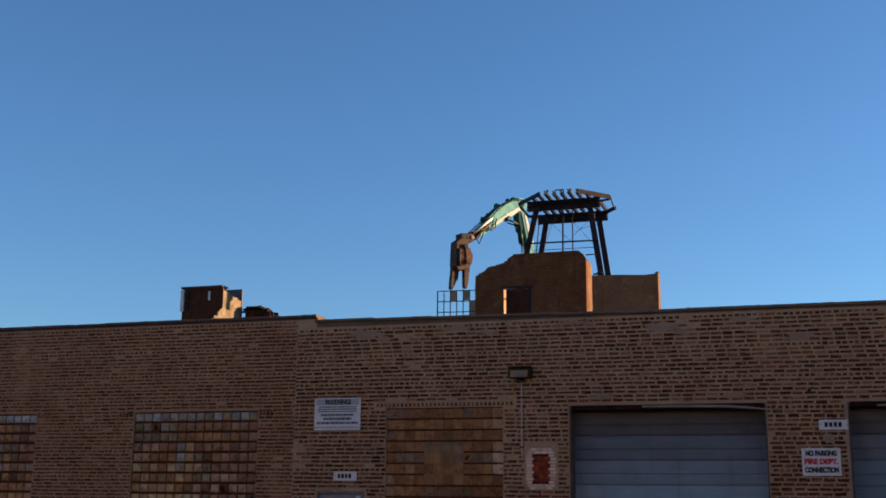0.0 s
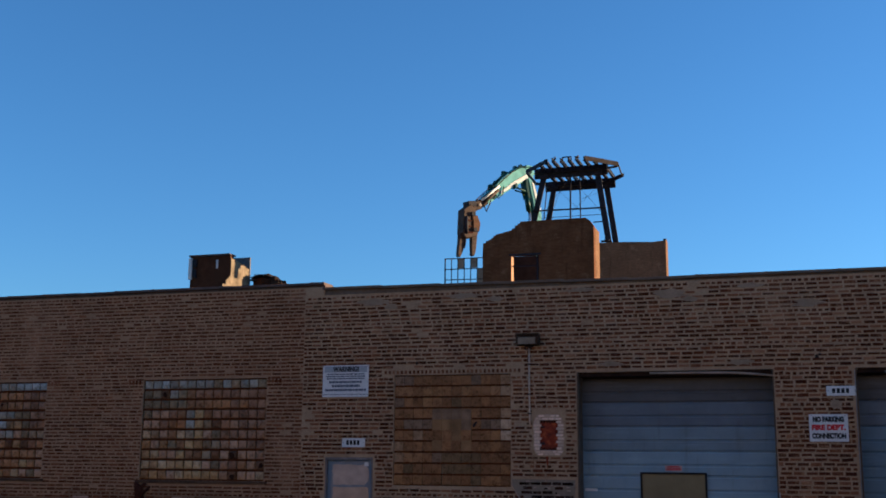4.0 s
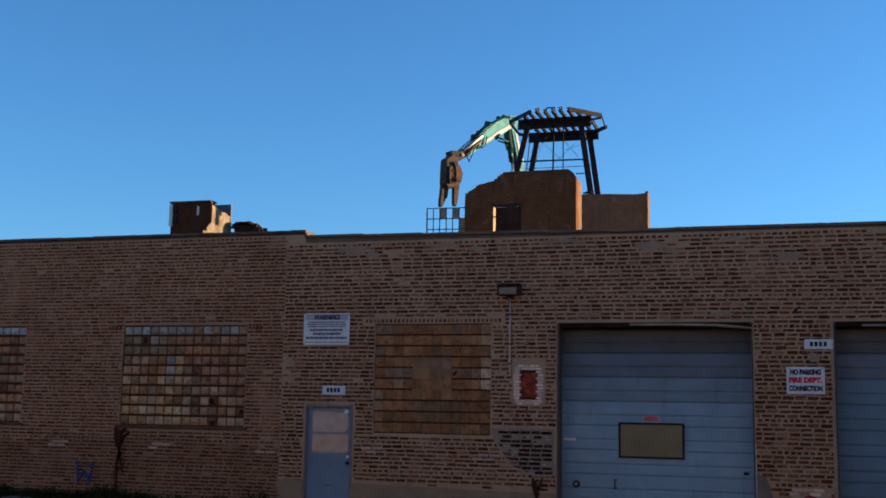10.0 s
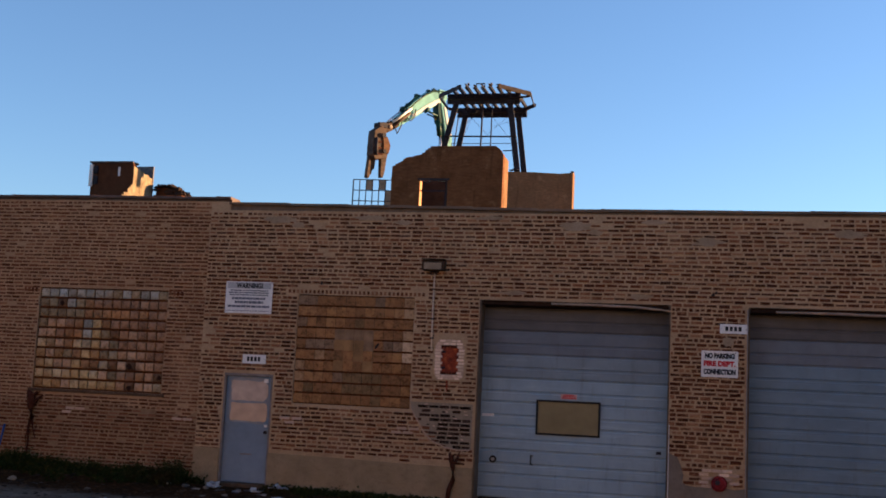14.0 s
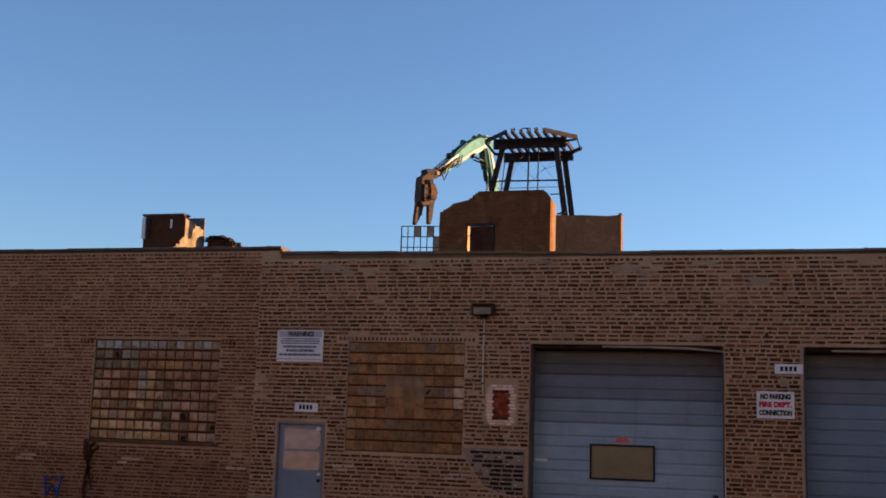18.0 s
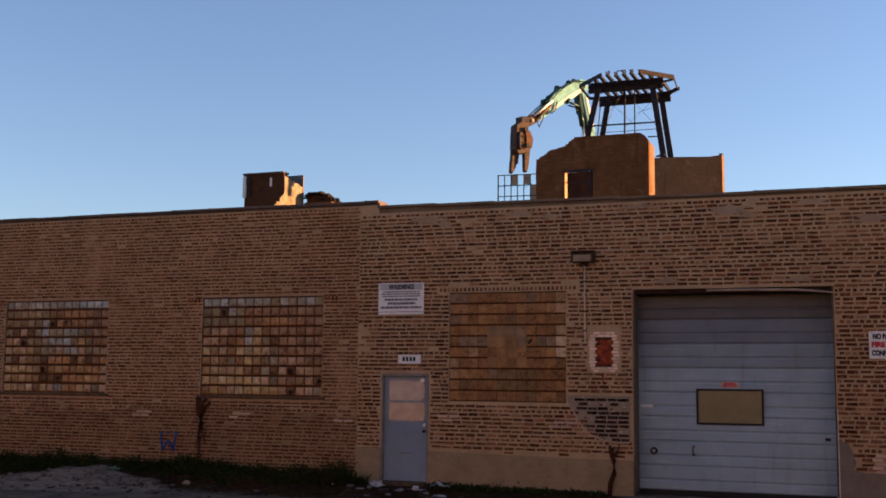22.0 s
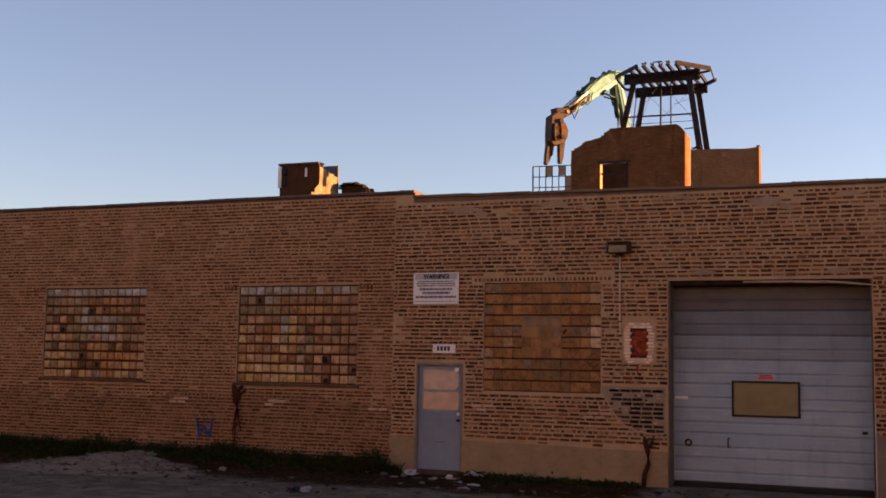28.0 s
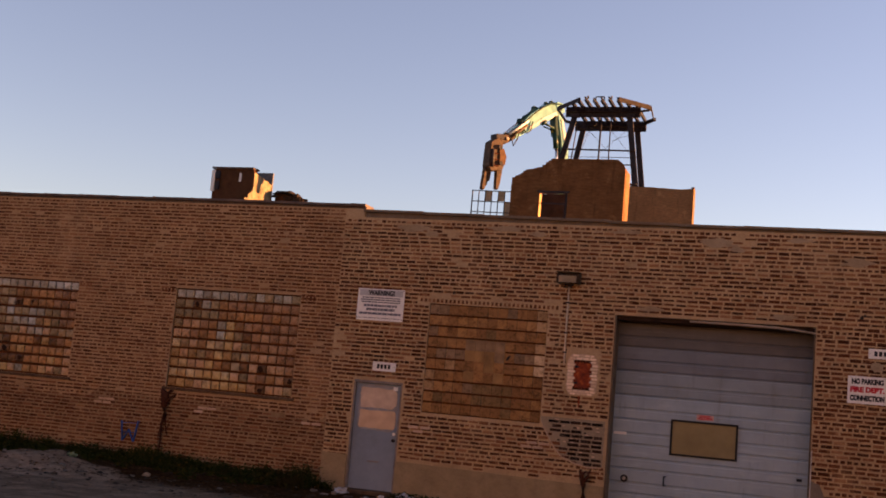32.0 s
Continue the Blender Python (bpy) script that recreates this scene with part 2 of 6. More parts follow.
def thing(name, label, category, group="", kind="", at=(0, 0, 0)):
    ob = new(name)
    ob.location = at
    ob.empty_display_size = 0.1
    return tagged(ob, label, category, group, kind)


def box(x0, x1, y0, y1, z0, z1, bevel=0.0, bm=None):
    b = bmesh.new()
    bmesh.ops.create_cube(b, size=1.0)
    bmesh.ops.scale(b, vec=(x1 - x0, y1 - y0, z1 - z0), verts=b.verts)
    bmesh.ops.translate(b, vec=((x0 + x1) / 2, (y0 + y1) / 2, (z0 + z1) / 2), verts=b.verts)
    if bevel:
        bmesh.ops.bevel(b, geom=b.edges[:], offset=bevel, segments=2, affect='EDGES', profile=0.6)
    return join(bm, b)


def join(bm, b):
    if bm is None:
        return b
    me = bpy.data.meshes.new("temp")
    b.to_mesh(me)
    b.free()
    bm.from_mesh(me)
    bpy.data.meshes.remove(me)
    return bm


def bar(p, q, w, h=None, bm=None, bevel=0.0):
    """A square bar from p to q."""
    p, q = Vector(p), Vector(q)
    b = box(-w / 2, w / 2, -(h or w) / 2, (h or w) / 2, 0, (q - p).length, bevel)
    b.transform(Matrix.Translation(p) @ (q - p).to_track_quat('Z', 'Y').to_matrix().to_4x4())
    return join(bm, b)


def rod(p, q, r0, r1=None, seg=12, bm=None):
    p, q = Vector(p), Vector(q)
    b = bmesh.new()
    bmesh.ops.create_cone(b, cap_ends=True, segments=seg, radius1=r0, radius2=r0 if r1 is None else r1, depth=(q - p).length)
    b.transform(Matrix.Translation((p + q) / 2) @ (q - p).to_track_quat('Z', 'Y').to_matrix().to_4x4())
    for f in b.faces:
        f.smooth = len(f.verts) == 4
    return join(bm, b)


def prism(outline, y0, y1, bm=None):
    """An outline in x and z, given thickness from y0 to y1."""
    b = bmesh.new()
    f = b.faces.new([b.verts.new((x, y0, z)) for x, z in outline])
    r = bmesh.ops.extrude_face_region(b, geom=[f])
    bmesh.ops.translate(b, vec=(0, y1 - y0, 0), verts=[v for v in r["geom"] if isinstance(v, bmesh.types.BMVert)])
    bmesh.ops.recalc_face_normals(b, faces=b.faces[:])
    return join(bm, b)


def tube(points, radii, seg=8, bm=None):
    """A tapered, bent stem through the points."""
    b = bmesh.new()
    rings = []
    for i, p in enumerate(points):
        d = (Vector(points[min(i + 1, len(points) - 1)]) - Vector(points[max(i - 1, 0)])).normalized()
        q = d.to_track_quat('Z', 'Y')
        rings.append([b.verts.new(Vector(p) + q @ Vector((radii[i] * math.cos(a), radii[i] * math.sin(a), 0))) for a in [2 * math.pi * k / seg for k in range(seg)]])
    for u, v in zip(rings, rings[1:]):
        for k in range(seg):
            b.faces.new((u[k], u[(k + 1) % seg], v[(k + 1) % seg], v[k])).smooth = True
    b.faces.new(rings[0][::-1])
    b.faces.new(rings[-1])
    bmesh.ops.recalc_face_normals(b, faces=b.faces[:])
    return join(bm, b)


def lettering(text, height, width, m, material, parent, name="lettering", label="", bold=0.028):
    """Raised letters of a given height and width, centred on the pose m (x to the right, y up)."""
    cu = bpy.data.curves.new(name, 'FONT')
    cu.body, cu.align_x, cu.align_y, cu.extrude, cu.offset = text, 'CENTER', 'CENTER', 0.004, bold
    tmp = new(name, cu)
    bpy.context.view_layer.update()
    me = bpy.data.meshes.new_from_object(tmp)
    bpy.data.objects.remove(tmp)
    v = np.array([p.co[:] for p in me.vertices])
    lo, hi = v.min(0), v.max(0)
    s = Matrix.Diagonal((width / (hi[0] - lo[0]), height / (hi[1] - lo[1]), 0.3, 1))
    me.transform(m @ s @ Matrix.Translation((-(lo[0] + hi[0]) / 2, -(lo[1] + hi[1]) / 2, 0)))
    b = bmesh.new()
    b.from_mesh(me)
    bpy.data.meshes.remove(me)
    left = set(b.verts)
    while left:  # one part for each letter
        todo, island = [next(iter(left))], set()
        while todo:
            q = todo.pop()
            if q in island:
                continue
            island.add(q)
            todo += [e.other_vert(q) for e in q.link_edges]
        left -= island
        idx = {q: k for k, q in enumerate(sorted(island, key=lambda q: q.index))}
        part_me = bpy.data.meshes.new(name)
        part_me.from_pydata([q.co[:] for q in idx], [], [[idx[q] for q in f.verts] for f in b.faces if f.verts[0] in island])
        part_me.materials.append(material)
        ob = new(name, part_me)
        ob.parent = parent
        if label:
            tagged(ob, label)
    b.free()


# ---- the street front: the wall's face lies at FY ----
FY = 20.15
JOG = -9.43
X0, X1 = -30.0, 9.0
XE = 60.0  # unseen length of building, added to block low sun from the ground
ROOF_L, ROOF_R = 5.37, 5.20
WIN1 = (-18.15, -15.38, 1.585, 3.60)
WIN2 = (-13.02, -10.22, 1.585, 3.60)
WIN3 = (-7.52, -5.24, 1.55, 3.60)
DOOR = (-8.91, -7.93, 0.0, 2.06)
VENT = (-4.70, -4.36, 2.21, 2.74)
GAR1 = (-4.01, -0.58, 0.0, 3.60)
GAR2 = (0.735, 4.25, 0.0, 3.60)
THICK = 0.38


def wall_mesh(x0, x1, z0, z1, y0, y1, holes):
    """A wall as blocks between its openings, each opening going right through."""
    xs = sorted({x0, x1, *[h[0] for h in holes], *[h[1] for h in holes]})
    zs = sorted({z0, z1, *[h[2] for h in holes], *[h[3] for h in holes]})
    b = bmesh.new()
    grid = {(i, j): not any(h[0] <= (xs[i] + xs[i + 1]) / 2 <= h[1] and h[2] <= (zs[j] + zs[j + 1]) / 2 <= h[3] for h in holes)
            for i in range(len(xs) - 1) for j in range(len(zs) - 1)}
    vs = {}

    def v(i, j, y):
        if (i, j, y) not in vs:
            vs[i, j, y] = b.verts.new((xs[i], y, zs[j]))
        return vs[i, j, y]
    for (i, j), solid in grid.items():
        if not solid:
            continue
        b.faces.new((v(i, j, y0), v(i + 1, j, y0), v(i + 1, j + 1, y0), v(i, j + 1, y0)))
        b.faces.new((v(i, j, y1), v(i, j + 1, y1), v(i + 1, j + 1, y1), v(i + 1, j, y1)))
        for di, dj, p, q in ((-1, 0, (i, j), (i, j + 1)), (1, 0, (i + 1, j + 1), (i + 1, j)), (0, -1, (i + 1, j), (i, j)), (0, 1, (i, j + 1), (i + 1, j + 1))):
            if not grid.get((i + di, j + dj), False):
                b.faces.new((v(*p, y0), v(*q, y0), v(*q, y1), v(*p, y1)))
    bmesh.ops.recalc_face_normals(b, faces=b.faces[:])
    return b


HOLES_L = [WIN1, WIN2]
HOLES_R = [WIN3, DOOR, VENT, (GAR1[0], GAR1[1], -0.4, GAR1[3]), (GAR2[0], GAR2[1], -0.4, GAR2[3])]
wall_left = part("wall_left", wall_mesh(X0, JOG, -0.4, ROOF_L, FY, FY + THICK, HOLES_L), M_MORTAR_L)
tagged(wall_left, "reddish brick street wall with two glass block windows", "wall", kind="structure")
# past X1 the wall is unseen, added to keep low sun off the ground
wall_right = part("wall_right", wall_mesh(JOG, XE, -0.4, ROOF_R, FY - 0.02, FY + THICK, HOLES_R), M_MORTAR_R)
tagged(wall_right, "brown common brick street wall with smeared pale mortar", "wall", kind="structure")

WR = FY - 0.02  # face of the right-hand wall

# ---- the rest of the building behind the front, roof, coping, base ----
tagged(part("wall_side_west", box(X0, X0 + 0.35, FY + THICK, 41.65, -0.4, 5.3), M_MORTAR_L), "plain brick side wall", "wall", kind="structure")
tagged(part("wall_side_east", box(XE - 0.35, XE, FY + THICK, 41.65, -0.4, 5.2), M_MORTAR_R), "plain brick side wall", "wall", kind="structure")
tagged(part("wall_back", box(X0, XE, 41.65, 42.0, -0.4, 5.2), M_MORTAR_R), "plain brick back wall", "wall", kind="structure")
tagged(part("roof", box(X0 + 0.35, XE - 0.35, FY + THICK, 41.65, 4.55, 4.75), M_ROOF), "flat tar roof behind the parapet", "roof", kind="structure")


def coping(name, x0, x1, z, y0, piece, label, mat, rise=lambda x: 0.0):
    """Tiles in a row on a bedding course; rise lifts them along the wall."""
    bed = [(x0 + (x1 - x0) * k / 24, z + 0.05 + rise(x0 + (x1 - x0) * k / 24)) for k in range(25)]
    t = tagged(part(name, prism([(x0, z), (x1, z)] + bed[::-1], y0 + 0.03, FY + THICK + 0.02), mat), label, "coping", kind="structure")
    x = x0
    rng = random.Random(int(z * 1000))
    while x < x1 - 0.02:
        w = min(piece, x1 - x)
        dz = rng.uniform(-0.006, 0.006) + rise(x + w / 2)
        b = box(x + 0.003, x + w - 0.003, y0 - 0.035, FY + THICK + 0.05, z + 0.04 + dz, z + 0.095 + dz, 0.012)
        b = box(x - 0.03, x + 0.03, y0 - 0.041, FY + THICK + 0.055, z + 0.05 + dz, z + 0.0985 + dz, 0.004, b)
        part("coping_tile", b, mat, t)
        x += piece
    return t


coping("coping_left", X0, -9.03, ROOF_L, FY, 0.9, "dark glazed clay coping along the parapet", M_COPING)
coping("coping_right", -9.02, X1, ROOF_R, WR, 1.2, "weathered brown stone coping along the lower parapet", mortar_material("brown_stone_coping", (0.13, 0.085, 0.055), (0.22, 0.15, 0.10)), lambda x: 0.06 * max(0.0, min(1.0, (-2.5 - x) / 6.5)))
# raised end of the left parapet that laps over the right-hand wall
tagged(part("parapet_step", box(JOG, -9.03, WR + 0.01, FY + THICK, ROOF_R, ROOF_L - 0.002), M_MORTAR_R), "small raised parapet block", "parapet", kind="structure")

base = prism([(JOG, -0.35), (DOOR[0] - 0.004, -0.35), (DOOR[0] - 0.004, 0.63), (JOG, 0.64)], WR - 0.035, WR + 0.1)
base = prism([(DOOR[1] + 0.004, -0.35), (GAR1[0], -0.35), (GAR1[0], 0.555), (-5.2, 0.56), (-6.4, 0.585), (DOOR[1] + 0.004, 0.6)], WR - 0.035, WR + 0.1, base)
tagged(part("concrete_base", base, M_CONCRETE), "buff painted concrete base course under the brickwork", "base course", kind="structure")
M_PIER = mortar_material("grey_cement", (0.15, 0.108, 0.076), (0.25, 0.182, 0.13))
pier = prism([(GAR1[1], -0.35), (GAR2[0], -0.35), (GAR2[0], 0.50), (0.55, 0.47), (0.4, 0.48), (0.1, 0.5), (-0.1, 0.48), (-0.26, 0.5), (-0.33, 0.54), (-0.31, 0.66), (-0.36, 0.84), (-0.42, 0.97), (-0.5, 1.0), (GAR1[1], 1.04)], WR - 0.03, WR + 0.1)
tagged(part("pier_base", pier, M_PIER), "smeared cement base of the pier between garage doors", "base course", kind="structure")

# ---- ground: one sheet to the horizon, uneven in front of the wall ----
def ground_height(x, y):
    near = max(0.0, 1 - abs(y - 18.0) / 3.2)
    h = -0.06 + 0.05 * near * noise.noise(Vector((x * 0.8, y * 0.8, 3))) + 0.02 * near * noise.noise(Vector((x * 3, y * 3, 7)))
    if y < 19.9:
        left = 1 / (1 + math.exp((x + 9.6) * 2.5))
        h += left * 0.12 * max(0.0, min(1.0, (y - 18.4) / 1.4))          # weedy bank at the foot of the left wall
        mound = math.exp(-((x + 14.5) / 1.15) ** 2 - ((y - 18.3) / 0.85) ** 2)  # heap of crushed concrete
        h += mound * (0.24 + 0.12 * noise.noise(Vector((x * 2.2, y * 2.2, 1))) + 0.07 * noise.noise(Vector((x * 5.0, y * 6.5, 4))))
    return h


def ground_sheet():
    xs = [-3000, -600, -120, -60, -40] + [-30 + 0.25 * i for i in range(0, 157)] + [14, 30, 60, 120, 600, 3000]
    ys = [-3000, -600, -100, -30, 0, 8, 12] + [14 + 0.25 * i for i in range(0, 29)] + [30, 50, 80, 150, 600, 3000]
    b = bmesh.new()
    rows = [[b.verts.new((x, y, ground_height(x, y) if 13 < y < 21.3 and -31 < x < 10 else -0.06)) for x in xs] for y in ys]
    for r0, r1 in zip(rows, rows[1:]):
        for k in range(len(xs) - 1):
            b.faces.new((r0[k], r0[k + 1], r1[k + 1], r1[k])).smooth = True
    return b


def ground_material():
    k = Mat("dirt_and_gravel", 0.97, 0.0, 0.02)
    soil = k.ramp(k.noise(3.5, 8, 0.7), [(0.3, (0.020, 0.009, 0.004)), (0.55, (0.048, 0.022, 0.009)), (0.75, (0.09, 0.045, 0.02))])
    grit = k.ramp(k.noise(38, 6, 0.75), [(0.35, (0.45, 0.43, 0.4)), (0.7, (1, 1, 1))])
    c = k.mix(0.7, soil, grit, 'MULTIPLY')
    x, y = k.axis(0), k.axis(1)
    leaf = k.step(k.noise(11, 4, 0.6), 0.58, 0.66)
    c = k.mix(k.math('MULTIPLY', leaf, 0.6), c, (0.11, 0.048, 0.018))
    wob = k.math('MULTIPLY', k.math('SUBTRACT', k.noise(1.0, 7, 0.7), 0.5), 1.8)
    # trodden gravel along the street
    gravel = k.ramp(k.noise(2.2, 8, 0.72), [(0.3, (0.095, 0.069, 0.050)), (0.48, (0.168, 0.125, 0.092)), (0.7, (0.30, 0.226, 0.17))])
    drive = k.step(k.math('ADD', x, k.math('MULTIPLY', wob, 0.4)), -4.5, -4.0)  # driveways before the garage doors
    c = k.mix(k.math('MAXIMUM', drive, k.step(k.math('ADD', y, k.math('MULTIPLY', wob, 1.2)), 17.9, 17.0)), c, k.mix(0.6, gravel, grit, 'MULTIPLY'))
    # heap of crushed concrete
    pale = k.ramp(k.noise(4, 8, 0.75), [(0.3, (0.125, 0.088, 0.064)), (0.7, (0.41, 0.30, 0.225))])
    dx = k.math('MULTIPLY', k.math('ADD', x, 14.4), 0.42)
    dy = k.math('MULTIPLY', k.math('SUBTRACT', y, 17.6), 0.78)
    d2 = k.math('ADD', k.math('ADD', k.math('MULTIPLY', dx, dx), k.math('MULTIPLY', dy, dy)), k.math('MULTIPLY', wob, 0.7))
    c = k.mix(k.step(d2, 1.0, 0.75), c, k.mix(0.5, pale, grit, 'MULTIPLY'))
    return k.done(c, k.noise(30, 8, 0.75), 0.03, 0.8)


ground = tagged(part("ground", ground_sheet(), ground_material()), "bare dirt and crushed gravel before the building", "ground", kind="structure")


# ---- openings ----
def recess(name, h, label):
    """Dark-coloured panel standing for the unlit room behind an opening."""
    b = box(h[0] - 0.3, h[1] + 0.3, FY + THICK + 0.02, FY + THICK + 0.06, h[2] - 0.3, h[3] + 0.3)
    return tagged(part(name, b, M_VOID), label, "backing wall", kind="structure")


M_HEAD_GAP = plain("dark_head_gap", (0.028, 0.014, 0.009), 0.9, 0, 0.4, 6)
M_JAMB = plain("worn_jamb_paint", (0.11, 0.078, 0.055), 0.7, 0, 0.3, 5)


def garage_door(name, h, label, seed, furniture, mats):
    t = thing(name, label, "garage door", kind="structure", at=(0, 0, 0))
    rng = random.Random(seed)
    yf = FY + 0.36
    n, z = 8, 0.03
    hgt = (h[3] - 0.10 - z) / n
    for i in range(n):
        z0 = z + i * hgt
        # a section: flat face with two pressed ribs and a lipped upper edge
        pts = [(0.0, 0.0), (0.0, 0.012), (-0.016, 0.03), (-0.016, hgt * 0.36), (0.0, hgt * 0.40), (0.0, hgt * 0.46), (-0.016, hgt * 0.50), (-0.016, hgt - 0.03), (0.0, hgt - 0.012), (0.0, hgt - 0.003), (0.04, hgt - 0.003), (0.04, 0.0)]
        dy = rng.uniform(-0.004, 0.004)
        b = bmesh.new()
        nx = 8
        cols = [[b.verts.new((h[0] + 0.03 + (h[1] - h[0] - 0.06) * k / nx, yf + dy + y + 0.004 * math.sin(k * 1.3 + i + seed), z0 + q)) for y, q in pts] for k in range(nx + 1)]
        for u, v in zip(cols, cols[1:]):
            for k in range(len(pts)):
                b.faces.new((u[k], v[k], v[(k + 1) % len(pts)], u[(k + 1) % len(pts)]))
        b.faces.new(cols[0])
        b.faces.new(cols[-1][::-1])
        bmesh.ops.recalc_face_normals(b, faces=b.faces[:])
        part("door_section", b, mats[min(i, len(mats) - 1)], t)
    for x0, x1 in ((h[0] + 0.002, h[0] + 0.03), (h[1] - 0.03, h[1] - 0.002)):
        part("jamb", box(x0, x1, WR + 0.012, yf + 0.06, -0.05, h[3] - 0.004, 0.004), M_JAMB, t, "worn brown steel jamb")
    # dark bars above and below put the door gaps' shade into colour
    part("header", box(h[0] + 0.047, h[1] - 0.047, WR + 0.05, yf + 0.06, h[3] - 0.08, h[3] - 0.004, 0.004), M_HEAD_GAP, t, "dark header bar standing for the gap above the door")
    part("bottom_seal", box(h[0] + 0.05, h[1] - 0.05, yf - 0.06, yf + 0.03, -0.05, 0.045, 0.012), M_BLACK, t, "black strip standing for the gap under the door")
    furniture(t, yf)
    return t


def furniture_first(t, yf):
    f = yf - 0.022
    x0, x1, z0, z1 = -2.90, -1.76, 1.22, 1.84
    part("window_board", box(x0 + 0.035, x1 - 0.035, f - 0.004, f + 0.02, z0 + 0.035, z1 - 0.035), plain("tan_board", (0.20, 0.155, 0.078), 0.6, 0, 0.12, 3), t, "tan board filling the door window")
    fr = part("window_frame", box(x0, x0 + 0.035, f - 0.022, f + 0.018, z0, z1, 0.004), M_BLACK, t, "black window frame")
    for a in ((x1 - 0.035, x1, z0, z1), (x0 + 0.035, x1 - 0.035, z0, z0 + 0.035), (x0 + 0.035, x1 - 0.035, z1 - 0.035, z1)):
        part("frame_bar", box(a[0], a[1], f - 0.022, f + 0.018, a[2], a[3], 0.004), M_BLACK, fr)
    st = part("sticker", box(-2.47, -2.18, f - 0.006, f, 1.865, 1.955), plain("pale_sticker", (0.5, 0.28, 0.26), 0.5), t, "small red and white warning sticker")
    for k in range(3):
        part("print_bar", box(-2.455 + 0.02 * k, -2.195 - 0.02 * k, f - 0.009, f - 0.007, 1.878 + 0.027 * k, 1.895 + 0.027 * k), M_RED, st, "red bar of unreadable print")
    ring = rod((-3.65, f - 0.03, 0.745), (-3.65, f + 0.01, 0.745), 0.065, seg=24)
    r = part("lock_ring", ring, M_BLACK, t, "round black lock plate")
    part("lock_cylinder", rod((-3.65, f - 0.045, 0.745), (-3.65, f - 0.028, 0.745), 0.032, seg=16), plain("worn_cylinder", (0.2, 0.19, 0.18), 0.4), r, "worn metal cylinder")
    hb = bar((-2.965, f - 0.05, 0.68), (-2.965, f - 0.05, 0.85), 0.022, bevel=0.004)
    for zz in (0.69, 0.84):
        hb = bar((-2.965, f - 0.05, zz), (-2.94, f + 0.01, zz), 0.02, bm=hb)
    part("lift_handle", hb, M_BLACK, t, "black lift handle")
    part("dent_mark", box(-0.78, -0.69, f - 0.003, f + 0.002, 0.99, 1.04, 0.002), M_STEEL_DARK, t, "dark scuff plate")
    part("paint_patch", box(-3.88, -3.66, f - 0.004, f + 0.002, 1.50, 1.55), M_WHITE, t, "white paint dab")
    for ob in t.children:
        if ob.name.split('.')[0] in ('window_board', 'window_frame', 'sticker', 'lock_ring', 'lift_handle', 'dent_mark', 'paint_patch'):
            ob.matrix_local = Matrix.Translation((0, 0, 2.0 * (1 - yf / FY))) @ Matrix.Diagonal((yf / FY, 1, yf / FY, 1))
    # bent weather strip hanging from the lintel
    strip = tube([(-2.7, WR + 0.03, 3.565), (-1.9, WR + 0.02, 3.56), (-1.2, WR + 0.015, 3.545), (-0.85, WR + 0.01, 3.515), (-0.58, WR + 0.02, 3.49)], [0.02, 0.024, 0.024, 0.022, 0.014])
    part("weather_strip", strip, plain("pale_strip", (0.30, 0.22, 0.16), 0.7), t, "bent pale weather strip")


def furniture_second(t, yf):
    strip = tube([(1.2, WR + 0.02, 3.53), (2.2, WR + 0.02, 3.53), (3.2, WR + 0.02, 3.515), (4.2, WR + 0.02, 3.51)], [0.02, 0.026, 0.026, 0.02])
    part("weather_strip", strip, plain("pale_strip_second", (0.26, 0.18, 0.13), 0.7), t, "pale torn weather strip")


# sections from the bottom up, the upper ones with shade put into their paint
garage_door("door_2", GAR1, "closed grey-blue sectional garage door with boarded window", 3, furniture_first, [M_GARAGE] * 5 + [M_GARAGE_DULL, M_GARAGE_SHADED, M_GARAGE_TOP_SHADE])
garage_door("door_3", GAR2, "closed plain grey-blue sectional garage door", 8, furniture_second, [M_GARAGE_BLUE] * 6 + [M_GARAGE_SHADED, M_GARAGE_TOP_SHADE])
for nm, h in (("backing_1", WIN1), ("backing_2", WIN2), ("backing_3", WIN3), ("backing_4", DOOR), ("backing_5", GAR1), ("backing_6", GAR2)):
    recess(nm, h, "dark panel in place of the unlit interior")


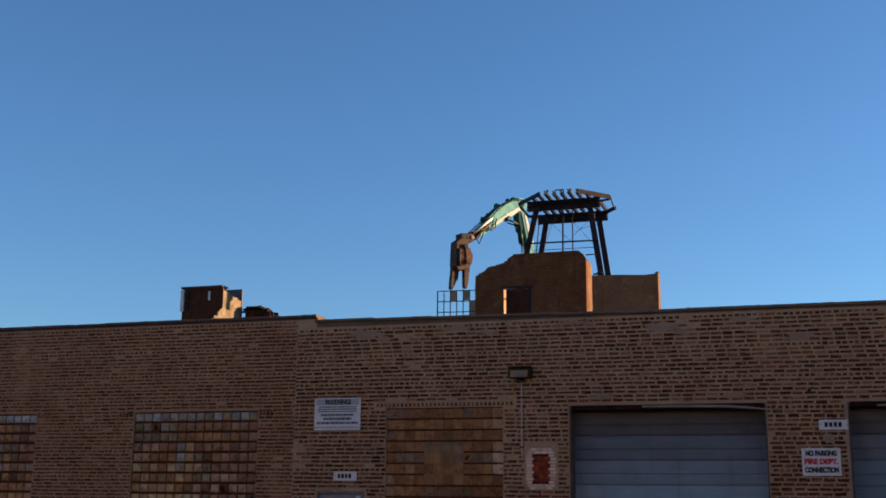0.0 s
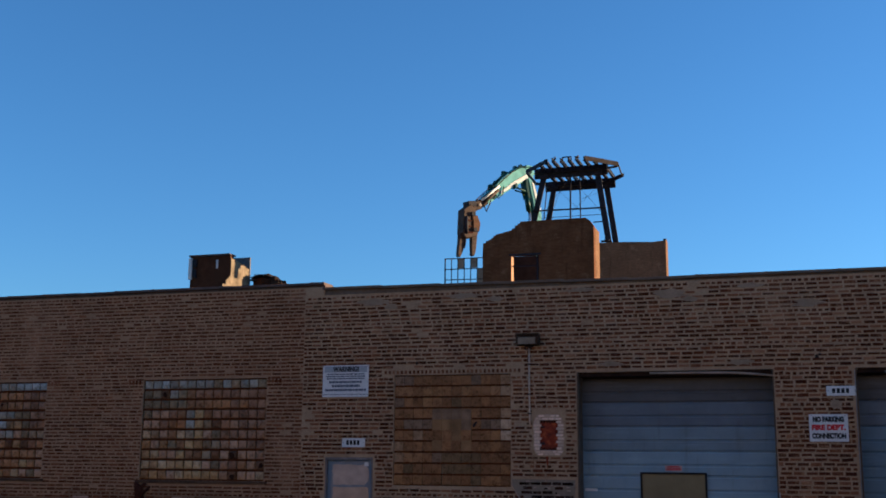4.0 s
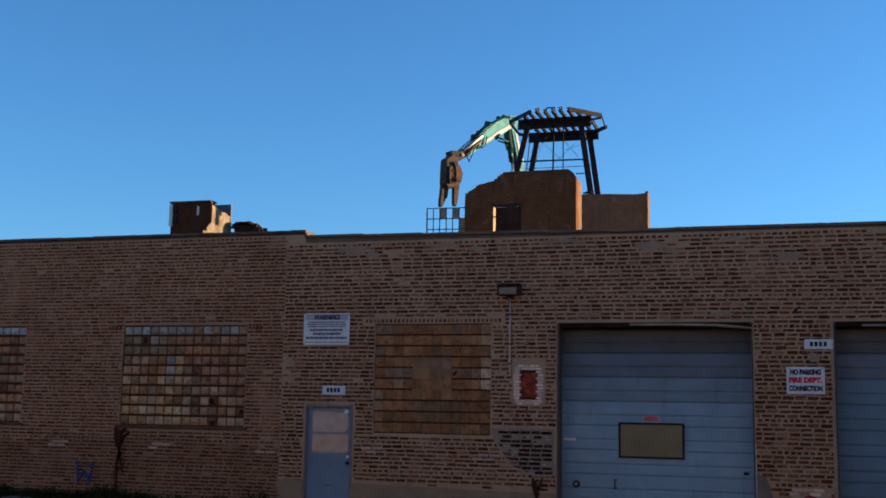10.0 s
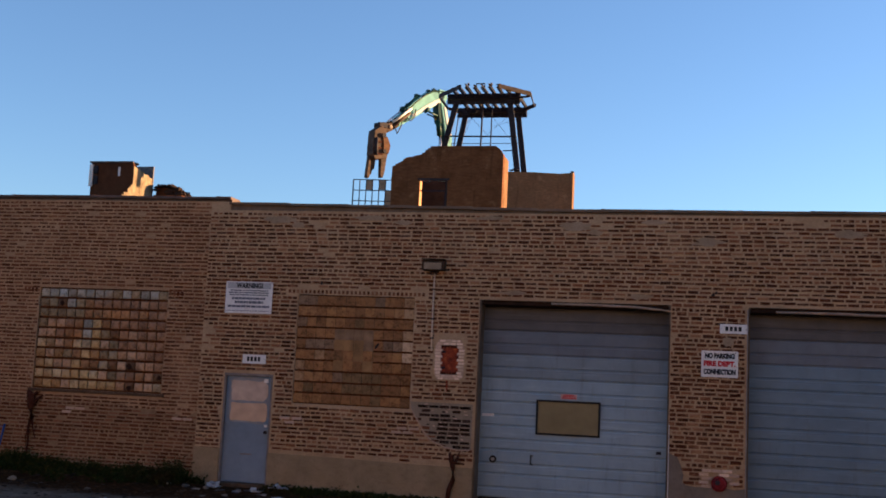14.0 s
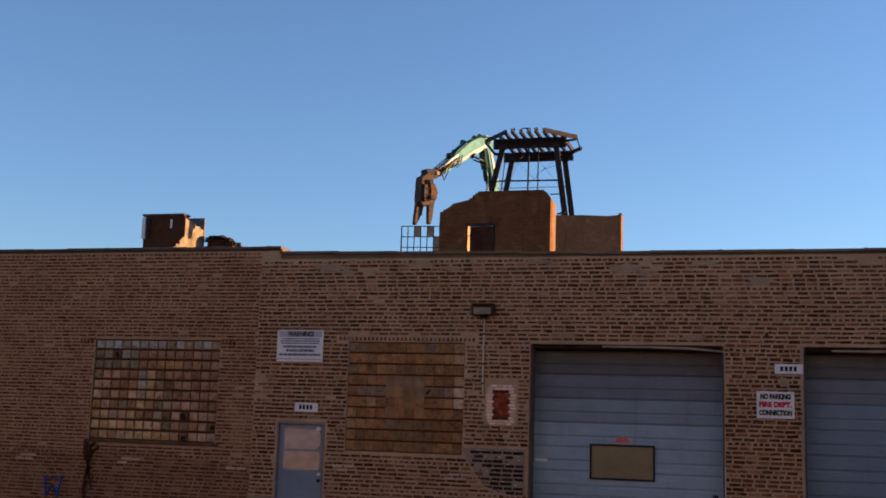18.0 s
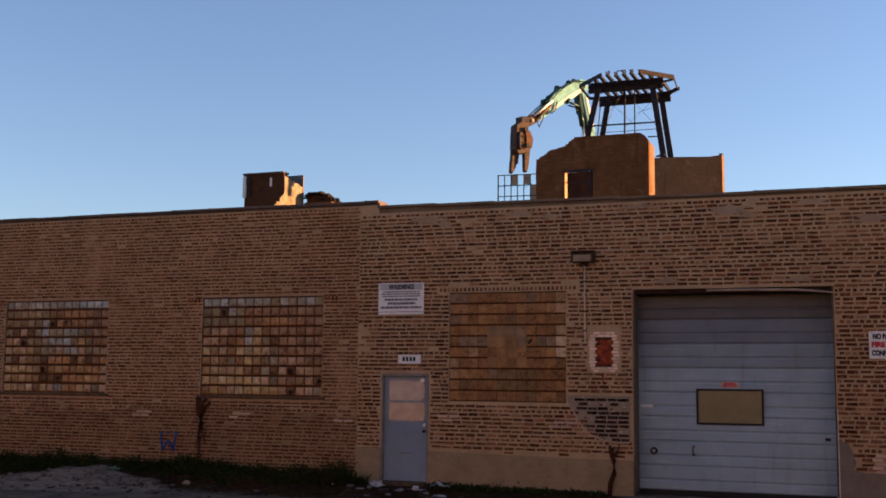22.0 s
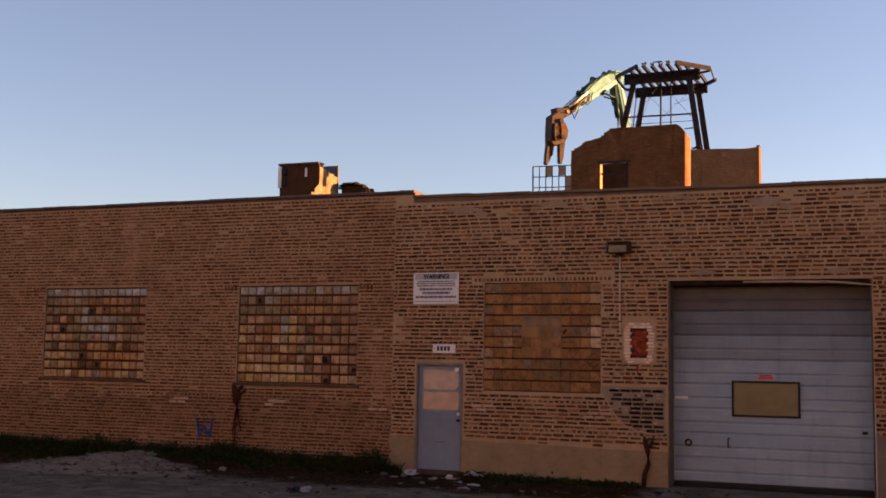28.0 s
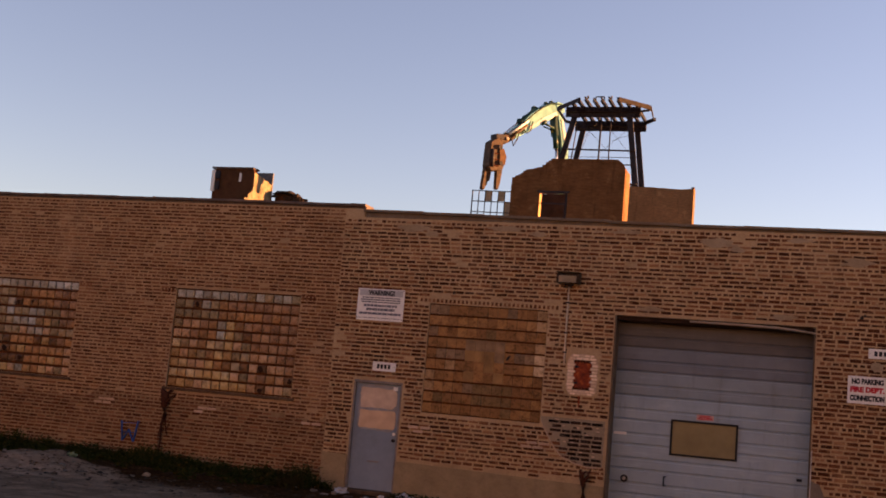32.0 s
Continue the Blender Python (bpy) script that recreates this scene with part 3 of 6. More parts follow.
def entrance_door():
    t = thing("door_1", "grey-blue steel entrance door with boarded upper light", "door", kind="structure")
    x0, x1, z0, z1 = DOOR
    y = WR + 0.05
    paint = plain("door_paint", (0.165, 0.208, 0.26), 0.5, 0, 0.1, 3, 0.35)
    fr = part("door_frame", box(x0 + 0.002, x0 + 0.035, WR - 0.008, WR + 0.16, -0.02, z1 - 0.05, 0.005), M_FRAME, t, "worn steel door frame")
    part("frame_side", box(x1 - 0.035, x1 - 0.002, WR - 0.008, WR + 0.16, -0.02, z1 - 0.05, 0.005), M_FRAME, fr)
    part("frame_head", box(x0 + 0.002, x1 - 0.002, WR - 0.010, WR + 0.16, z1 - 0.048, z1 - 0.002, 0.005), M_FRAME, fr)
    part("door_leaf", box(x0 + 0.038, x1 - 0.038, y, y + 0.045, 0.02, z1 - 0.055, 0.004), paint, t)
    pale_board = plain("pale_pink_board", (0.47, 0.345, 0.265), 0.7, 0, 0.16, 5)
    board = plain("peach_board", (0.50, 0.335, 0.225), 0.7, 0, 0.12, 5)
    primer = plain("pale_primer", (0.235, 0.232, 0.245), 0.7, 0, 0.2, 4, 0.35)
    rg = random.Random(77)
    ring = [((x0 + x1) / 2 + 0.015 + 0.40 * math.copysign(abs(math.cos(a)) ** 0.3, math.cos(a)) * rg.uniform(0.95, 1.03), 1.555 + 0.435 * math.copysign(abs(math.sin(a)) ** 0.3, math.sin(a)) * rg.uniform(0.96, 1.02)) for a in [q * math.pi / 20 for q in range(40)]]
    part("primer_patch", prism(ring, y - 0.004, y + 0.002), primer, t, "pale primer rubbed round the boards")
    # two boards with rounded corners behind a rubber rim
    for za, zb, cut in ((1.545, 1.93, 0.08), (1.165, 1.51, 0.03)):
        xa, xb = x0 + 0.15, x1 - 0.105
        rg = random.Random(int(za * 100))
        o = [(xa, za + 0.02), (xa + 0.02, za)] + [(xa + (xb - cut - xa) * q / 6, za + rg.uniform(-0.008, 0.012)) for q in range(1, 6)] + [(xb - cut, za), (xb, za + cut), (xb + 0.012, (za + zb) / 2), (xb, zb - cut), (xb - cut, zb)]
        o += [(xb - cut - (xb - cut - xa) * q / 6, zb + rg.uniform(-0.022, 0.008)) for q in range(1, 6)] + [(xa + 0.02, zb), (xa, zb - 0.02)] + [(xa + rg.uniform(-0.02, 0.012), zb - (zb - za) * q / 6) for q in range(1, 6)]
        part("light_board", prism(o, y - 0.010, y + 0.002), board if zb < 1.6 else pale_board, t, "peach coloured board over the door light")
    kn = part("knob_plate", rod((x1 - 0.10, y - 0.012, 0.97), (x1 - 0.10, y + 0.002, 0.97), 0.032, seg=16), M_STEEL_DARK, t, "round knob plate")
    part("knob", rod((x1 - 0.10, y - 0.07, 0.97), (x1 - 0.10, y - 0.01, 0.97), 0.024, 0.016, seg=14), M_STEEL_DARK, kn)
    part("deadbolt", rod((x1 - 0.10, y - 0.03, 1.09), (x1 - 0.10, y + 0.002, 1.09), 0.028, seg=14), M_WHITE, t, "worn metal deadbolt")
    part("mail_slot", box(x0 + 0.40, x0 + 0.62, y - 0.012, y + 0.002, 0.535, 0.56, 0.004), M_FRAME, t, "worn mail slot")
    part("door_closer", box(x1 - 0.18, x1 - 0.10, y - 0.03, y + 0.002, 1.90, 1.97, 0.006), M_WHITE, t, "pale closer bracket")
    part("threshold", box(x0 - 0.05, x1 + 0.05, WR - 0.16, WR + 0.2, -0.14, 0.012, 0.01), M_SILL, t, "dark worn concrete sill")


entrance_door()


# ---- rear: ruined building, tower, excavator (y about 59) ----


def ruin_material(name, a, b, raw):
    """Old brickwork far off: faint courses, dark drifts and runs, and pale scars where plaster fell."""
    k = Mat(name, 0.95, 0.0, 0.05)
    c = k.ramp(k.noise(1.1, 7, 0.7), [(0.3, a), (0.72, b)])
    c = k.mix(0.6, c, k.ramp(k.noise(5.0, 5, 0.7, (0.8, 1, 3.2)), [(0.32, (0.45, 0.42, 0.40)), (0.68, (1.15, 1.12, 1.1))]), 'MULTIPLY')
    c = k.mix(k.math('MULTIPLY', k.step(k.noise(1.9, 6, 0.75), 0.56, 0.68), 0.55), c, raw)
    c = k.mix(k.math('MULTIPLY', k.step(k.noise(1.3, 5, 0.7, (2.4, 1, 0.25)), 0.54, 0.7), 0.6), c, tuple(v * 0.35 for v in a))
    return k.done(c, k.noise(9, 6, 0.7), 0.03, 0.6)


M_RUIN = ruin_material("dark_brick_ruin", (0.10, 0.042, 0.018), (0.175, 0.080, 0.036), (0.22, 0.11, 0.055))
M_RUIN_PALE = ruin_material("weathered_plaster", (0.145, 0.082, 0.043), (0.22, 0.13, 0.07), (0.27, 0.165, 0.093))
# pale brick of the penthouse side, with sunlight put into the colour
M_SUNLIT_RAW = mortar_material("sunlit_raw_brick", (0.10, 0.07, 0.04), (0.36, 0.26, 0.15))
# pale brick for the opening's jamb, sunlight put into its colour
M_SUNLIT_EDGE = brick_material("broken_brick", [(0, (0.30, 0.18, 0.09)), (1, (0.46, 0.30, 0.165))], (0.46, 0.34, 0.21), 0.55, 0.75)

RY = 59.0


def deep(x, z, y):
    """A place laid out on the plane RY, slid to depth y along the camera's line of sight."""
    s = y / RY
    return x * s, 2.0 + (z - 2.0) * s


def ragged(points, step, amp, seed):
    """A broken edge through the points, stepped like brickwork."""
    rng = random.Random(seed)
    out = []
    for (xa, za), (xb, zb) in zip(points, points[1:]):
        n = max(1, int(abs(xb - xa) / step))
        for k in range(n):
            x, z = xa + (xb - xa) * k / n, za + (zb - za) * k / n + rng.uniform(-amp, amp)
            out += [(x, z), (xa + (xb - xa) * (k + 0.96) / n, z)]
    out.append(points[-1])
    return out


RUIN_Y = 43.5


def ruined_building():
    t = thing("ruined_building", "half demolished brick building with broken walls", "building", at=(-8.85, RUIN_Y, -0.06))
    near = RUIN_Y / RY  # laid out for RY to fit the camera's view, scaled nearer about its eye
    inv = Matrix.Translation((8.85, -RUIN_Y, 2.06)) @ Matrix.Diagonal((near, near, near, 1)) @ Matrix.Translation((0, 0, -2))

    def p(name, b, mat, label="", parent=None):
        b.transform(inv)
        return part(name, b, mat, parent or t, label)
    top = ragged([(-16.93, 13.92), (-16.6, 14.16), (-16.2, 14.4), (-15.45, 14.57), (-15.1, 14.85), (-14.8, 15.05)], 0.13, 0.03, 2) + [(-11.15, 15.06), (-10.9, 14.86), (-10.72, 14.6)]
    # opening with a lintel: the wall is laid out in pieces round it
    ox0, ox1, oz0, oz1 = -15.33, -13.76, 11.0, 13.17
    lower = [(-17.0, -0.795), (-10.72, -0.795), (-10.72, oz0), (-17.0, oz0)]
    b = prism(lower, RY, RY + 0.42)
    b = prism([(-16.93, oz0 + 0.001), (ox0, oz0 + 0.001), (ox0, oz1), (-16.96, oz1)], RY, RY + 0.42, b)
    b = prism([(ox1, oz0 + 0.001), (-10.72, oz0 + 0.001), (-10.72, oz1), (ox1, oz1)], RY, RY + 0.42, b)
    b = prism([(-16.96, oz1 + 0.001), (-10.72, oz1 + 0.001)] + top[::-1], RY, RY + 0.42, b)
    front = p("front_wall", b, M_RUIN, "dark brick wall with a broken top")
    p("lintel", box(ox0 - 0.12, ox1 + 0.12, RY - 0.012, RY + 0.3, oz1 - 0.02, oz1 + 0.09, 0.01), M_STEEL_DARK, "dark steel lintel", front)
    # return wall paler than the front, its sunlit side put into the colour
    p("return_wall", box(-11.02, -10.716, RY + 0.422, RY + 1.69, 9.7, 14.57), M_RUIN_PALE, "broken brick return wall")
    # thin lining whose pale colour paints sunlight on the jamb
    p("opening_jamb", box(ox0, ox0 + 0.02, RY + 0.012, RY + 0.5, oz0, oz1 - 0.022), M_SUNLIT_EDGE, "thin jamb lining coloured as sunlit brick", front)
    p("inner_wall", box(-16.4, -13.55, RY + 2.2, RY + 2.45, 9.7, 13.5), mortar_material("dark_plaster", (0.035, 0.028, 0.022), (0.075, 0.058, 0.044)), "dark inner partition wall")
    p("floor_slab", box(-16.9, -11.03, RY + 0.45, RY + 5.0, 9.4, 9.7), M_ROOF, "broken concrete floor slab")
    p("opening_post", box(-13.92, -13.82, RY + 0.1, RY + 0.25, 11.0, 13.15), M_STEEL_DARK, "steel door post")
    p("opening_rail", box(-15.3, -13.93, RY + 0.14, RY + 0.2, 12.55, 12.62), M_STEEL_DARK, "steel rail in the opening")
    # torn steel window lattice at the broken end, with a few panes left
    lat = p("window_lattice", bar((-19.2, RY + 0.2, 10.6), (-19.2, RY + 0.2, 13.22), 0.06), M_STEEL_DARK, "torn steel window lattice with few panes")
    for i in range(1, 7):
        x = -19.2 + 0.375 * i
        p("mullion", bar((x, RY + 0.2, 10.6), (x, RY + 0.2, 13.20 - 0.008 * i), 0.045), M_STEEL_DARK, "", lat)
    for z in (11.4, 12.0, 12.6, 13.2):
        p("glazing_bar", bar((-19.2, RY + 0.2, z), (-16.95, RY + 0.2, z - 0.03), 0.045), M_STEEL_DARK, "", lat)
    pane = plain("dirty_pane", (0.24, 0.17, 0.11), 0.4)
    for i, z, w, h in ((2, 12.62, 0.34, 0.54), (4, 12.62, 0.34, 0.54), (5, 11.42, 0.34, 1.15), (1, 11.0, 0.72, 0.4)):
        p("pane", box(-19.18 + 0.375 * i, -19.18 + 0.375 * i + w, RY + 0.19, RY + 0.205, z, z + h), pane, "dirty leftover pane", lat)
    p("hanging_floor", box(-19.3, -17.002, RY + 0.45, RY + 5.0, 9.4, 9.7), M_ROOF, "broken floor edge")
    p("lower_front", box(-19.3, -17.002, RY, RY + 0.42, -0.795, 10.6), M_RUIN, "lower storey wall")
    return t


ruined_building()


def rear_building():
    t = thing("rear_building", "low rear brick building with a stained plaster parapet", "building", at=(-9, 54, -0.06))
    inv = Matrix.Translation((9, -54, 0.06))

    def p(name, b, mat, label="", parent=None):
        b.transform(inv)
        return part(name, b, mat, parent or t, label)
    yl = 54.0
    xr, zr = deep(-6.93, 13.58, yl)
    lw = p("parapet_wall", prism([(-10.25, -0.06), (xr - 0.002, -0.06), (xr - 0.002, zr), (xr - 0.6, zr - 0.05), (xr - 1.9, zr + 0.02), (-10.25, zr + 0.06)], yl, yl + 0.3), M_RUIN_PALE, "plastered wall with a stained end")
    p("wall_end", box(xr, xr + 0.03, yl - 0.01, yl + 0.8, -0.06, zr + 0.03), M_RUIN_PALE, "brick end of the wall", lw)
    p("wall_cap", box(xr - 0.1, xr + 0.06, yl - 0.04, yl + 0.4, zr + 0.032, zr + 0.07, 0.01), M_COPING, "stone cap", lw)
    p("body", box(-17.0, xr - 0.05, yl + 1.4, 63.5, -0.06, 9.7), M_RUIN, "brick body below the roof")


rear_building()


def tower():
    """Steel base of a water tank: raking legs in pairs, two girders, joists across them and a broken eight-sided ring."""
    yn, yf, deck = 59.1, 62.2, 17.88
    t = thing("water_tower_frame", "rusty dark steel water tank stand without its tank", "tower", at=(-12, 60.6, 9.7))
    inv = Matrix.Translation((12, -60.6, -9.7))
    bolt_rust = plain("brown_rust", (0.045, 0.033, 0.027), 0.85, 0, 0.5, 6)

    def p(name, b, label="", parent=None, mat=None):
        b.transform(inv)
        return part(name, b, mat or M_STEEL_DARK, parent or t, label)

    def leg(top, knee):
        """A leg of two channels with lacing between, from its head through the knee down to the roof."""
        top, knee = Vector(top), Vector(knee)
        foot = top + (knee - top) * ((9.7 - top.z) / (knee.z - top.z))
        lg = p("leg", bar(top + Vector((-0.075, 0, 0)), foot + Vector((-0.09, 0, 0)), 0.08, 0.16), "riveted double channel leg")
        p("leg_channel", bar(top + Vector((0.075, 0, 0)), foot + Vector((0.09, 0, 0)), 0.08, 0.16), "", lg)
        for j in range(13):
            q, r = top + (foot - top) * (j / 13), top + (foot - top) * ((j + 0.9) / 13)
            sx = 0.09 if j % 2 else -0.09
            p("lacing", bar(q + Vector((sx, -0.06, 0)), r + Vector((-sx, -0.06, 0)), 0.035, 0.02), "", lg)
        p("head_plate", bar(top + Vector((-0.24, 0, 0.02)), top + Vector((0.24, 0, 0.02)), 0.3, 0.2), "bolted head plate", lg)
        return lg
    leg((-13.46, yn, 17.5), (-14.03, yn, 15.08))
    leg((-13.58, yf, 17.6), (-13.9, yf, 15.77))
    leg((-10.47, yn, 17.5), (-9.92, yn, 13.6))
    leg((-10.5, yf, 17.5), (-10.06, yf, 14.26))
    for y, x0, x1 in ((yn, -13.98, -9.9), (yf, -14.08, -10.0)):
        g = p("girder", bar((x0, y, 17.71), (x1, y, 17.71), 0.34, 0.03), "dark plate girder")
        for z in (17.535, 17.885):
            p("flange", bar((x0, y, z), (x1, y, z), 0.03, 0.24), "", g)
        for k in range(9):
            x = x0 + 0.05 + (x1 - x0 - 0.1) * k / 8
            p("stiffener", bar((x, y - 0.06, 17.55), (x, y - 0.06, 17.87), 0.03, 0.1), "", g)
    # joists lie across both girders; the end ones are cut back by the ring
    rng = random.Random(9)
    for i in range(9):
        x = -13.46 + 0.425 * i
        ya = max(57.45, 57.45 + 1.05 * (-12.85 - x), 57.45 + 1.05 * (x + 10.85)) + rng.uniform(-0.12, 0.1)
        ja = p("joist", bar((x + rng.uniform(-0.02, 0.02), ya, deck + 0.10), (x, 62.45, deck + 0.10), 0.018, 0.19), "steel joist")
        for z in (deck + 0.012, deck + 0.19):
            p("joist_flange", bar((x, ya, z), (x, 62.45, z), 0.11, 0.02), "", ja)
    r = p("ring_beam", bar((-12.9, 57.42, 17.95), (-14.45, 59.15, 17.92), 0.09, 0.2), "broken tank ring beam")
    p("ring_piece", bar((-14.47, 59.15, 17.90), (-14.55, 61.75, 17.86), 0.09, 0.13), "", r)
    p("ring_piece", bar((-14.55, 61.75, 17.85), (-13.95, 61.95, 17.80), 0.16, 0.14), "", r)
    p("ring_piece", bar((-10.82, 57.4, 17.96), (-9.34, 58.95, 17.92), 0.06, 0.24), "rust orange torn ring plate", r, bolt_rust)
    p("ring_piece", bar((-10.84, 57.46, 18.06), (-9.36, 59.0, 18.02), 0.12, 0.04), "", r)
    p("ring_piece", bar((-9.34, 58.97, 18.00), (-9.5, 61.4, 17.88), 0.06, 0.07), "", r)
    p("ring_piece", bar((-9.42, 61.3, 17.90), (-10.2, 62.2, 17.86), 0.12, 0.18), "", r)
    p("ring_piece", bar((-9.34, 58.97, 17.80), (-10.0, 59.1, 17.75), 0.08, 0.1), "", r)
    br = p("bracket_rail", bar((-12.08, 57.6, 18.14), (-11.62, 57.6, 18.15), 0.05, 0.05), "bent bracket on the joist ends")
    for x in (-12.08, -11.62):
        p("bracket_post", bar((x, 57.6, 17.95), (x, 57.6, 18.14), 0.05, 0.05), "", br)
    for x, ya in ((-12.45, 57.45), (-11.2, 57.5)):
        p("broken_stub", bar((x, ya, 18.00), (x - 0.03, ya - 0.05, 18.15), 0.07, 0.06), "torn steel stub")
    # ties, riser pipes and thin bracing
    p("tie_rail", bar((-13.9, yn, 15.62), (-10.15, yn, 15.58), 0.075, 0.075), "horizontal tie")
    p("tie_rail", bar((-10.75, yn, 14.8), (-10.0, yn, 14.82), 0.055, 0.055), "horizontal tie")
    p("tie_rail", bar((-10.35, yn, 13.72), (-9.85, yn, 13.72), 0.08, 0.08), "horizontal tie")
    p("tie_rail", bar((-14.35, yf, 15.9), (-10.1, yf, 15.9), 0.03, 0.03), "horizontal tie")
    p("riser_pipe", rod((-12.28, 60.6, 17.95), (-12.36, 60.6, 9.8), 0.05), "vertical riser pipe")
    p("riser_pipe", rod((-11.74, 60.6, 17.9), (-11.74, 60.6, 9.8), 0.035), "vertical riser pipe")
    p("ladder_rod", rod((-13.7, 61.0, 17.6), (-13.95, 61.0, 15.2), 0.03), "slanting ladder rod")
    for x0, z0, x1, z1, y in ((-13.75, 15.6, -12.3, 17.5, 60), (-13.3, 17.4, -11.7, 15.8, 60.5), (-12.2, 15.8, -10.4, 17.4, 60.5), (-12.0, 17.4, -10.4, 15.5, 60), (-13.9, 15.6, -13.5, 14.9, yn), (-13.4, 16.0, -12.9, 17.3, 61), (-11.7, 16.6, -10.4, 17.0, 61)):
        p("brace_rod", rod((x0, y, z0), (x1, y, z1), 0.009, seg=6), "thin brace rod")
    for x, z in ((-13.86, 15.6), (-10.18, 15.58), (-10.0, 13.74)):
        p("gusset", bar((x - 0.15, yn - 0.12, z), (x + 0.15, yn - 0.12, z), 0.28, 0.05), "bolted gusset plate")
    return t


tower()


def excavator():
    t = thing("demolition_excavator", "pale green high-reach demolition excavator with a rusty grapple", "excavator", at=(-10.5, RY + 12.5, -0.06))
    inv = Matrix.Translation((10.5, -RY - 12.5, 0.06))
    green = plain("green_paint", (0.18, 0.41, 0.36), 0.4, 0, 0.25, 2.5, 0.5)
    dark = plain("dark_green_paint", (0.010, 0.042, 0.035), 0.4, 0, 0.2, 2.5)
    chrome = plain("piston_steel", (0.55, 0.55, 0.55), 0.25, 0.9, 0.1, 5)
    grab = plain("rusty_grapple_steel", (0.058, 0.034, 0.022), 0.6, 0.0, 0.7, 3.2, 0.6)
    white = M_WHITE

    def p(name, b, mat, label="", parent=None):
        b.transform(inv)
        return part(name, b, mat, parent or t, label)

    def limb(pts, width, depth_vec, bm=None):
        """A box limb along points with given heights, its flanks square to depth_vec."""
        b = bmesh.new()
        d = Vector(depth_vec).normalized() * width / 2
        rings = []
        for i, (q, h) in enumerate(pts):
            q = Vector(q)
            ta = (Vector(pts[min(i + 1, len(pts) - 1)][0]) - Vector(pts[max(i - 1, 0)][0])).normalized()
            up = Vector(depth_vec).normalized().cross(ta).normalized() * h / 2
            rings.append([b.verts.new(q + s * d + u * up) for s, u in ((-1, -1), (1, -1), (1, 1), (-1, 1))])
        for u, v in zip(rings, rings[1:]):
            for k in range(4):
                b.faces.new((u[k], u[(k + 1) % 4], v[(k + 1) % 4], v[k]))
        b.faces.new(rings[0][::-1])
        b.faces.new(rings[-1])
        bmesh.ops.recalc_face_normals(b, faces=b.faces[:])
        bmesh.ops.bevel(b, geom=b.edges[:], offset=0.03, segments=1, affect='EDGES')
        return join(bm, b)
    D_ = (0.78, -0.62, 0)       # the arm swings in one upright plane, its flank turned towards the evening sun
    dn = Vector(D_).normalized()
    SLOPE, ye = D_[0] / -D_[1], RY + 6.6
    xe = -14.3 * ye / RY

    def at(x, z, off=0.0):
        """A place of the arm's plane on the camera's sight line through (x, z) on the plane RY, moved off it by some
        metres.
        """
        y = (ye - SLOPE * xe) / (1 - SLOPE * x / RY)
        s = y / RY
        return Vector((x * s, y, 2.0 + (z - 2.0) * s)) + dn * off
    cream = plain("cream_paint", (0.70, 0.70, 0.62), 0.5, 0, 0.1, 4)
    # stick: from the elbow down to the left
    st = p("stick", limb([(at(-14.28, 17.86), 0.5), (at(-14.58, 17.82), 0.72), (at(-15.0, 17.66), 0.96), (at(-15.75, 17.22), 0.90), (at(-16.3, 16.76), 0.62), (at(-16.95, 16.28), 0.46), (at(-17.5, 15.98), 0.4)], 0.46, D_), green, "pale green stick")
    p("stripe", limb([(at(-14.5, 17.58, 0.235), 0.26), (at(-15.2, 17.24, 0.235), 0.24), (at(-16.05, 16.72, 0.235), 0.14)], 0.03, D_), cream, "cream bar of the maker's marking", st)
    p("edge_plate", limb([(at(-14.3, 18.06, 0.03), 0.1), (at(-14.9, 18.12, 0.03), 0.12), (at(-15.55, 17.82, 0.03), 0.1)], 0.5, D_), dark, "dark wear strip on the upper edge", st)
    p("elbow_cap", limb([(at(-14.2, 17.6), 0.34), (at(-14.3, 17.96), 0.5), (at(-14.6, 18.1), 0.3)], 0.52, D_), green, "rounded elbow plate", st)
    p("elbow_pin", rod(at(-14.38, 17.8, -0.3), at(-14.38, 17.8, 0.3), 0.13), dark, "dark elbow pin", st)
    p("stick_cylinder", rod(at(-15.72, 17.80, 0.1), at(-16.62, 17.04, 0.1), 0.11), dark, "dark hydraulic cylinder", st)
    p("stick_piston", rod(at(-16.6, 17.06, 0.1), at(-17.4, 16.42, 0.1), 0.055), chrome, "steel piston rod", st)
    p("stick_tube", rod(at(-16.15, 17.12, 0.28), at(-17.2, 16.36, 0.28), 0.075), cream, "pale hydraulic tube", st)
    p("grapple_cylinder", rod(at(-16.2, 16.88, 0.26), at(-17.15, 16.14, 0.26), 0.09), grab, "rusty cylinder", st)
    for x, z, h in ((-14.75, 18.14, 0.16), (-15.05, 18.08, 0.18), (-15.72, 17.78, 0.34), (-16.2, 17.3, 0.22), (-16.5, 17.08, 0.3)):
        p("bracket", bar(at(x, z - h * 0.5), at(x + 0.05, z + h * 0.5), 0.24, 0.34), dark, "dark cylinder bracket", st)
    p("stick_clamp", bar(at(-16.52, 16.42, 0.2), at(-16.38, 17.12, 0.2), 0.12, 0.3), dark, "", st)
    p("stick_end", limb([(at(-16.85, 16.36), 0.42), (at(-17.3, 16.12), 0.52), (at(-17.62, 15.98), 0.5)], 0.54, D_), grab, "rusty stick end", st)
    p("end_pin", rod(at(-17.28, 16.1, -0.34), at(-17.28, 16.1, 0.34), 0.11), plain("worn_pin_steel", (0.30, 0.24, 0.18), 0.5), "bright worn pin", st)
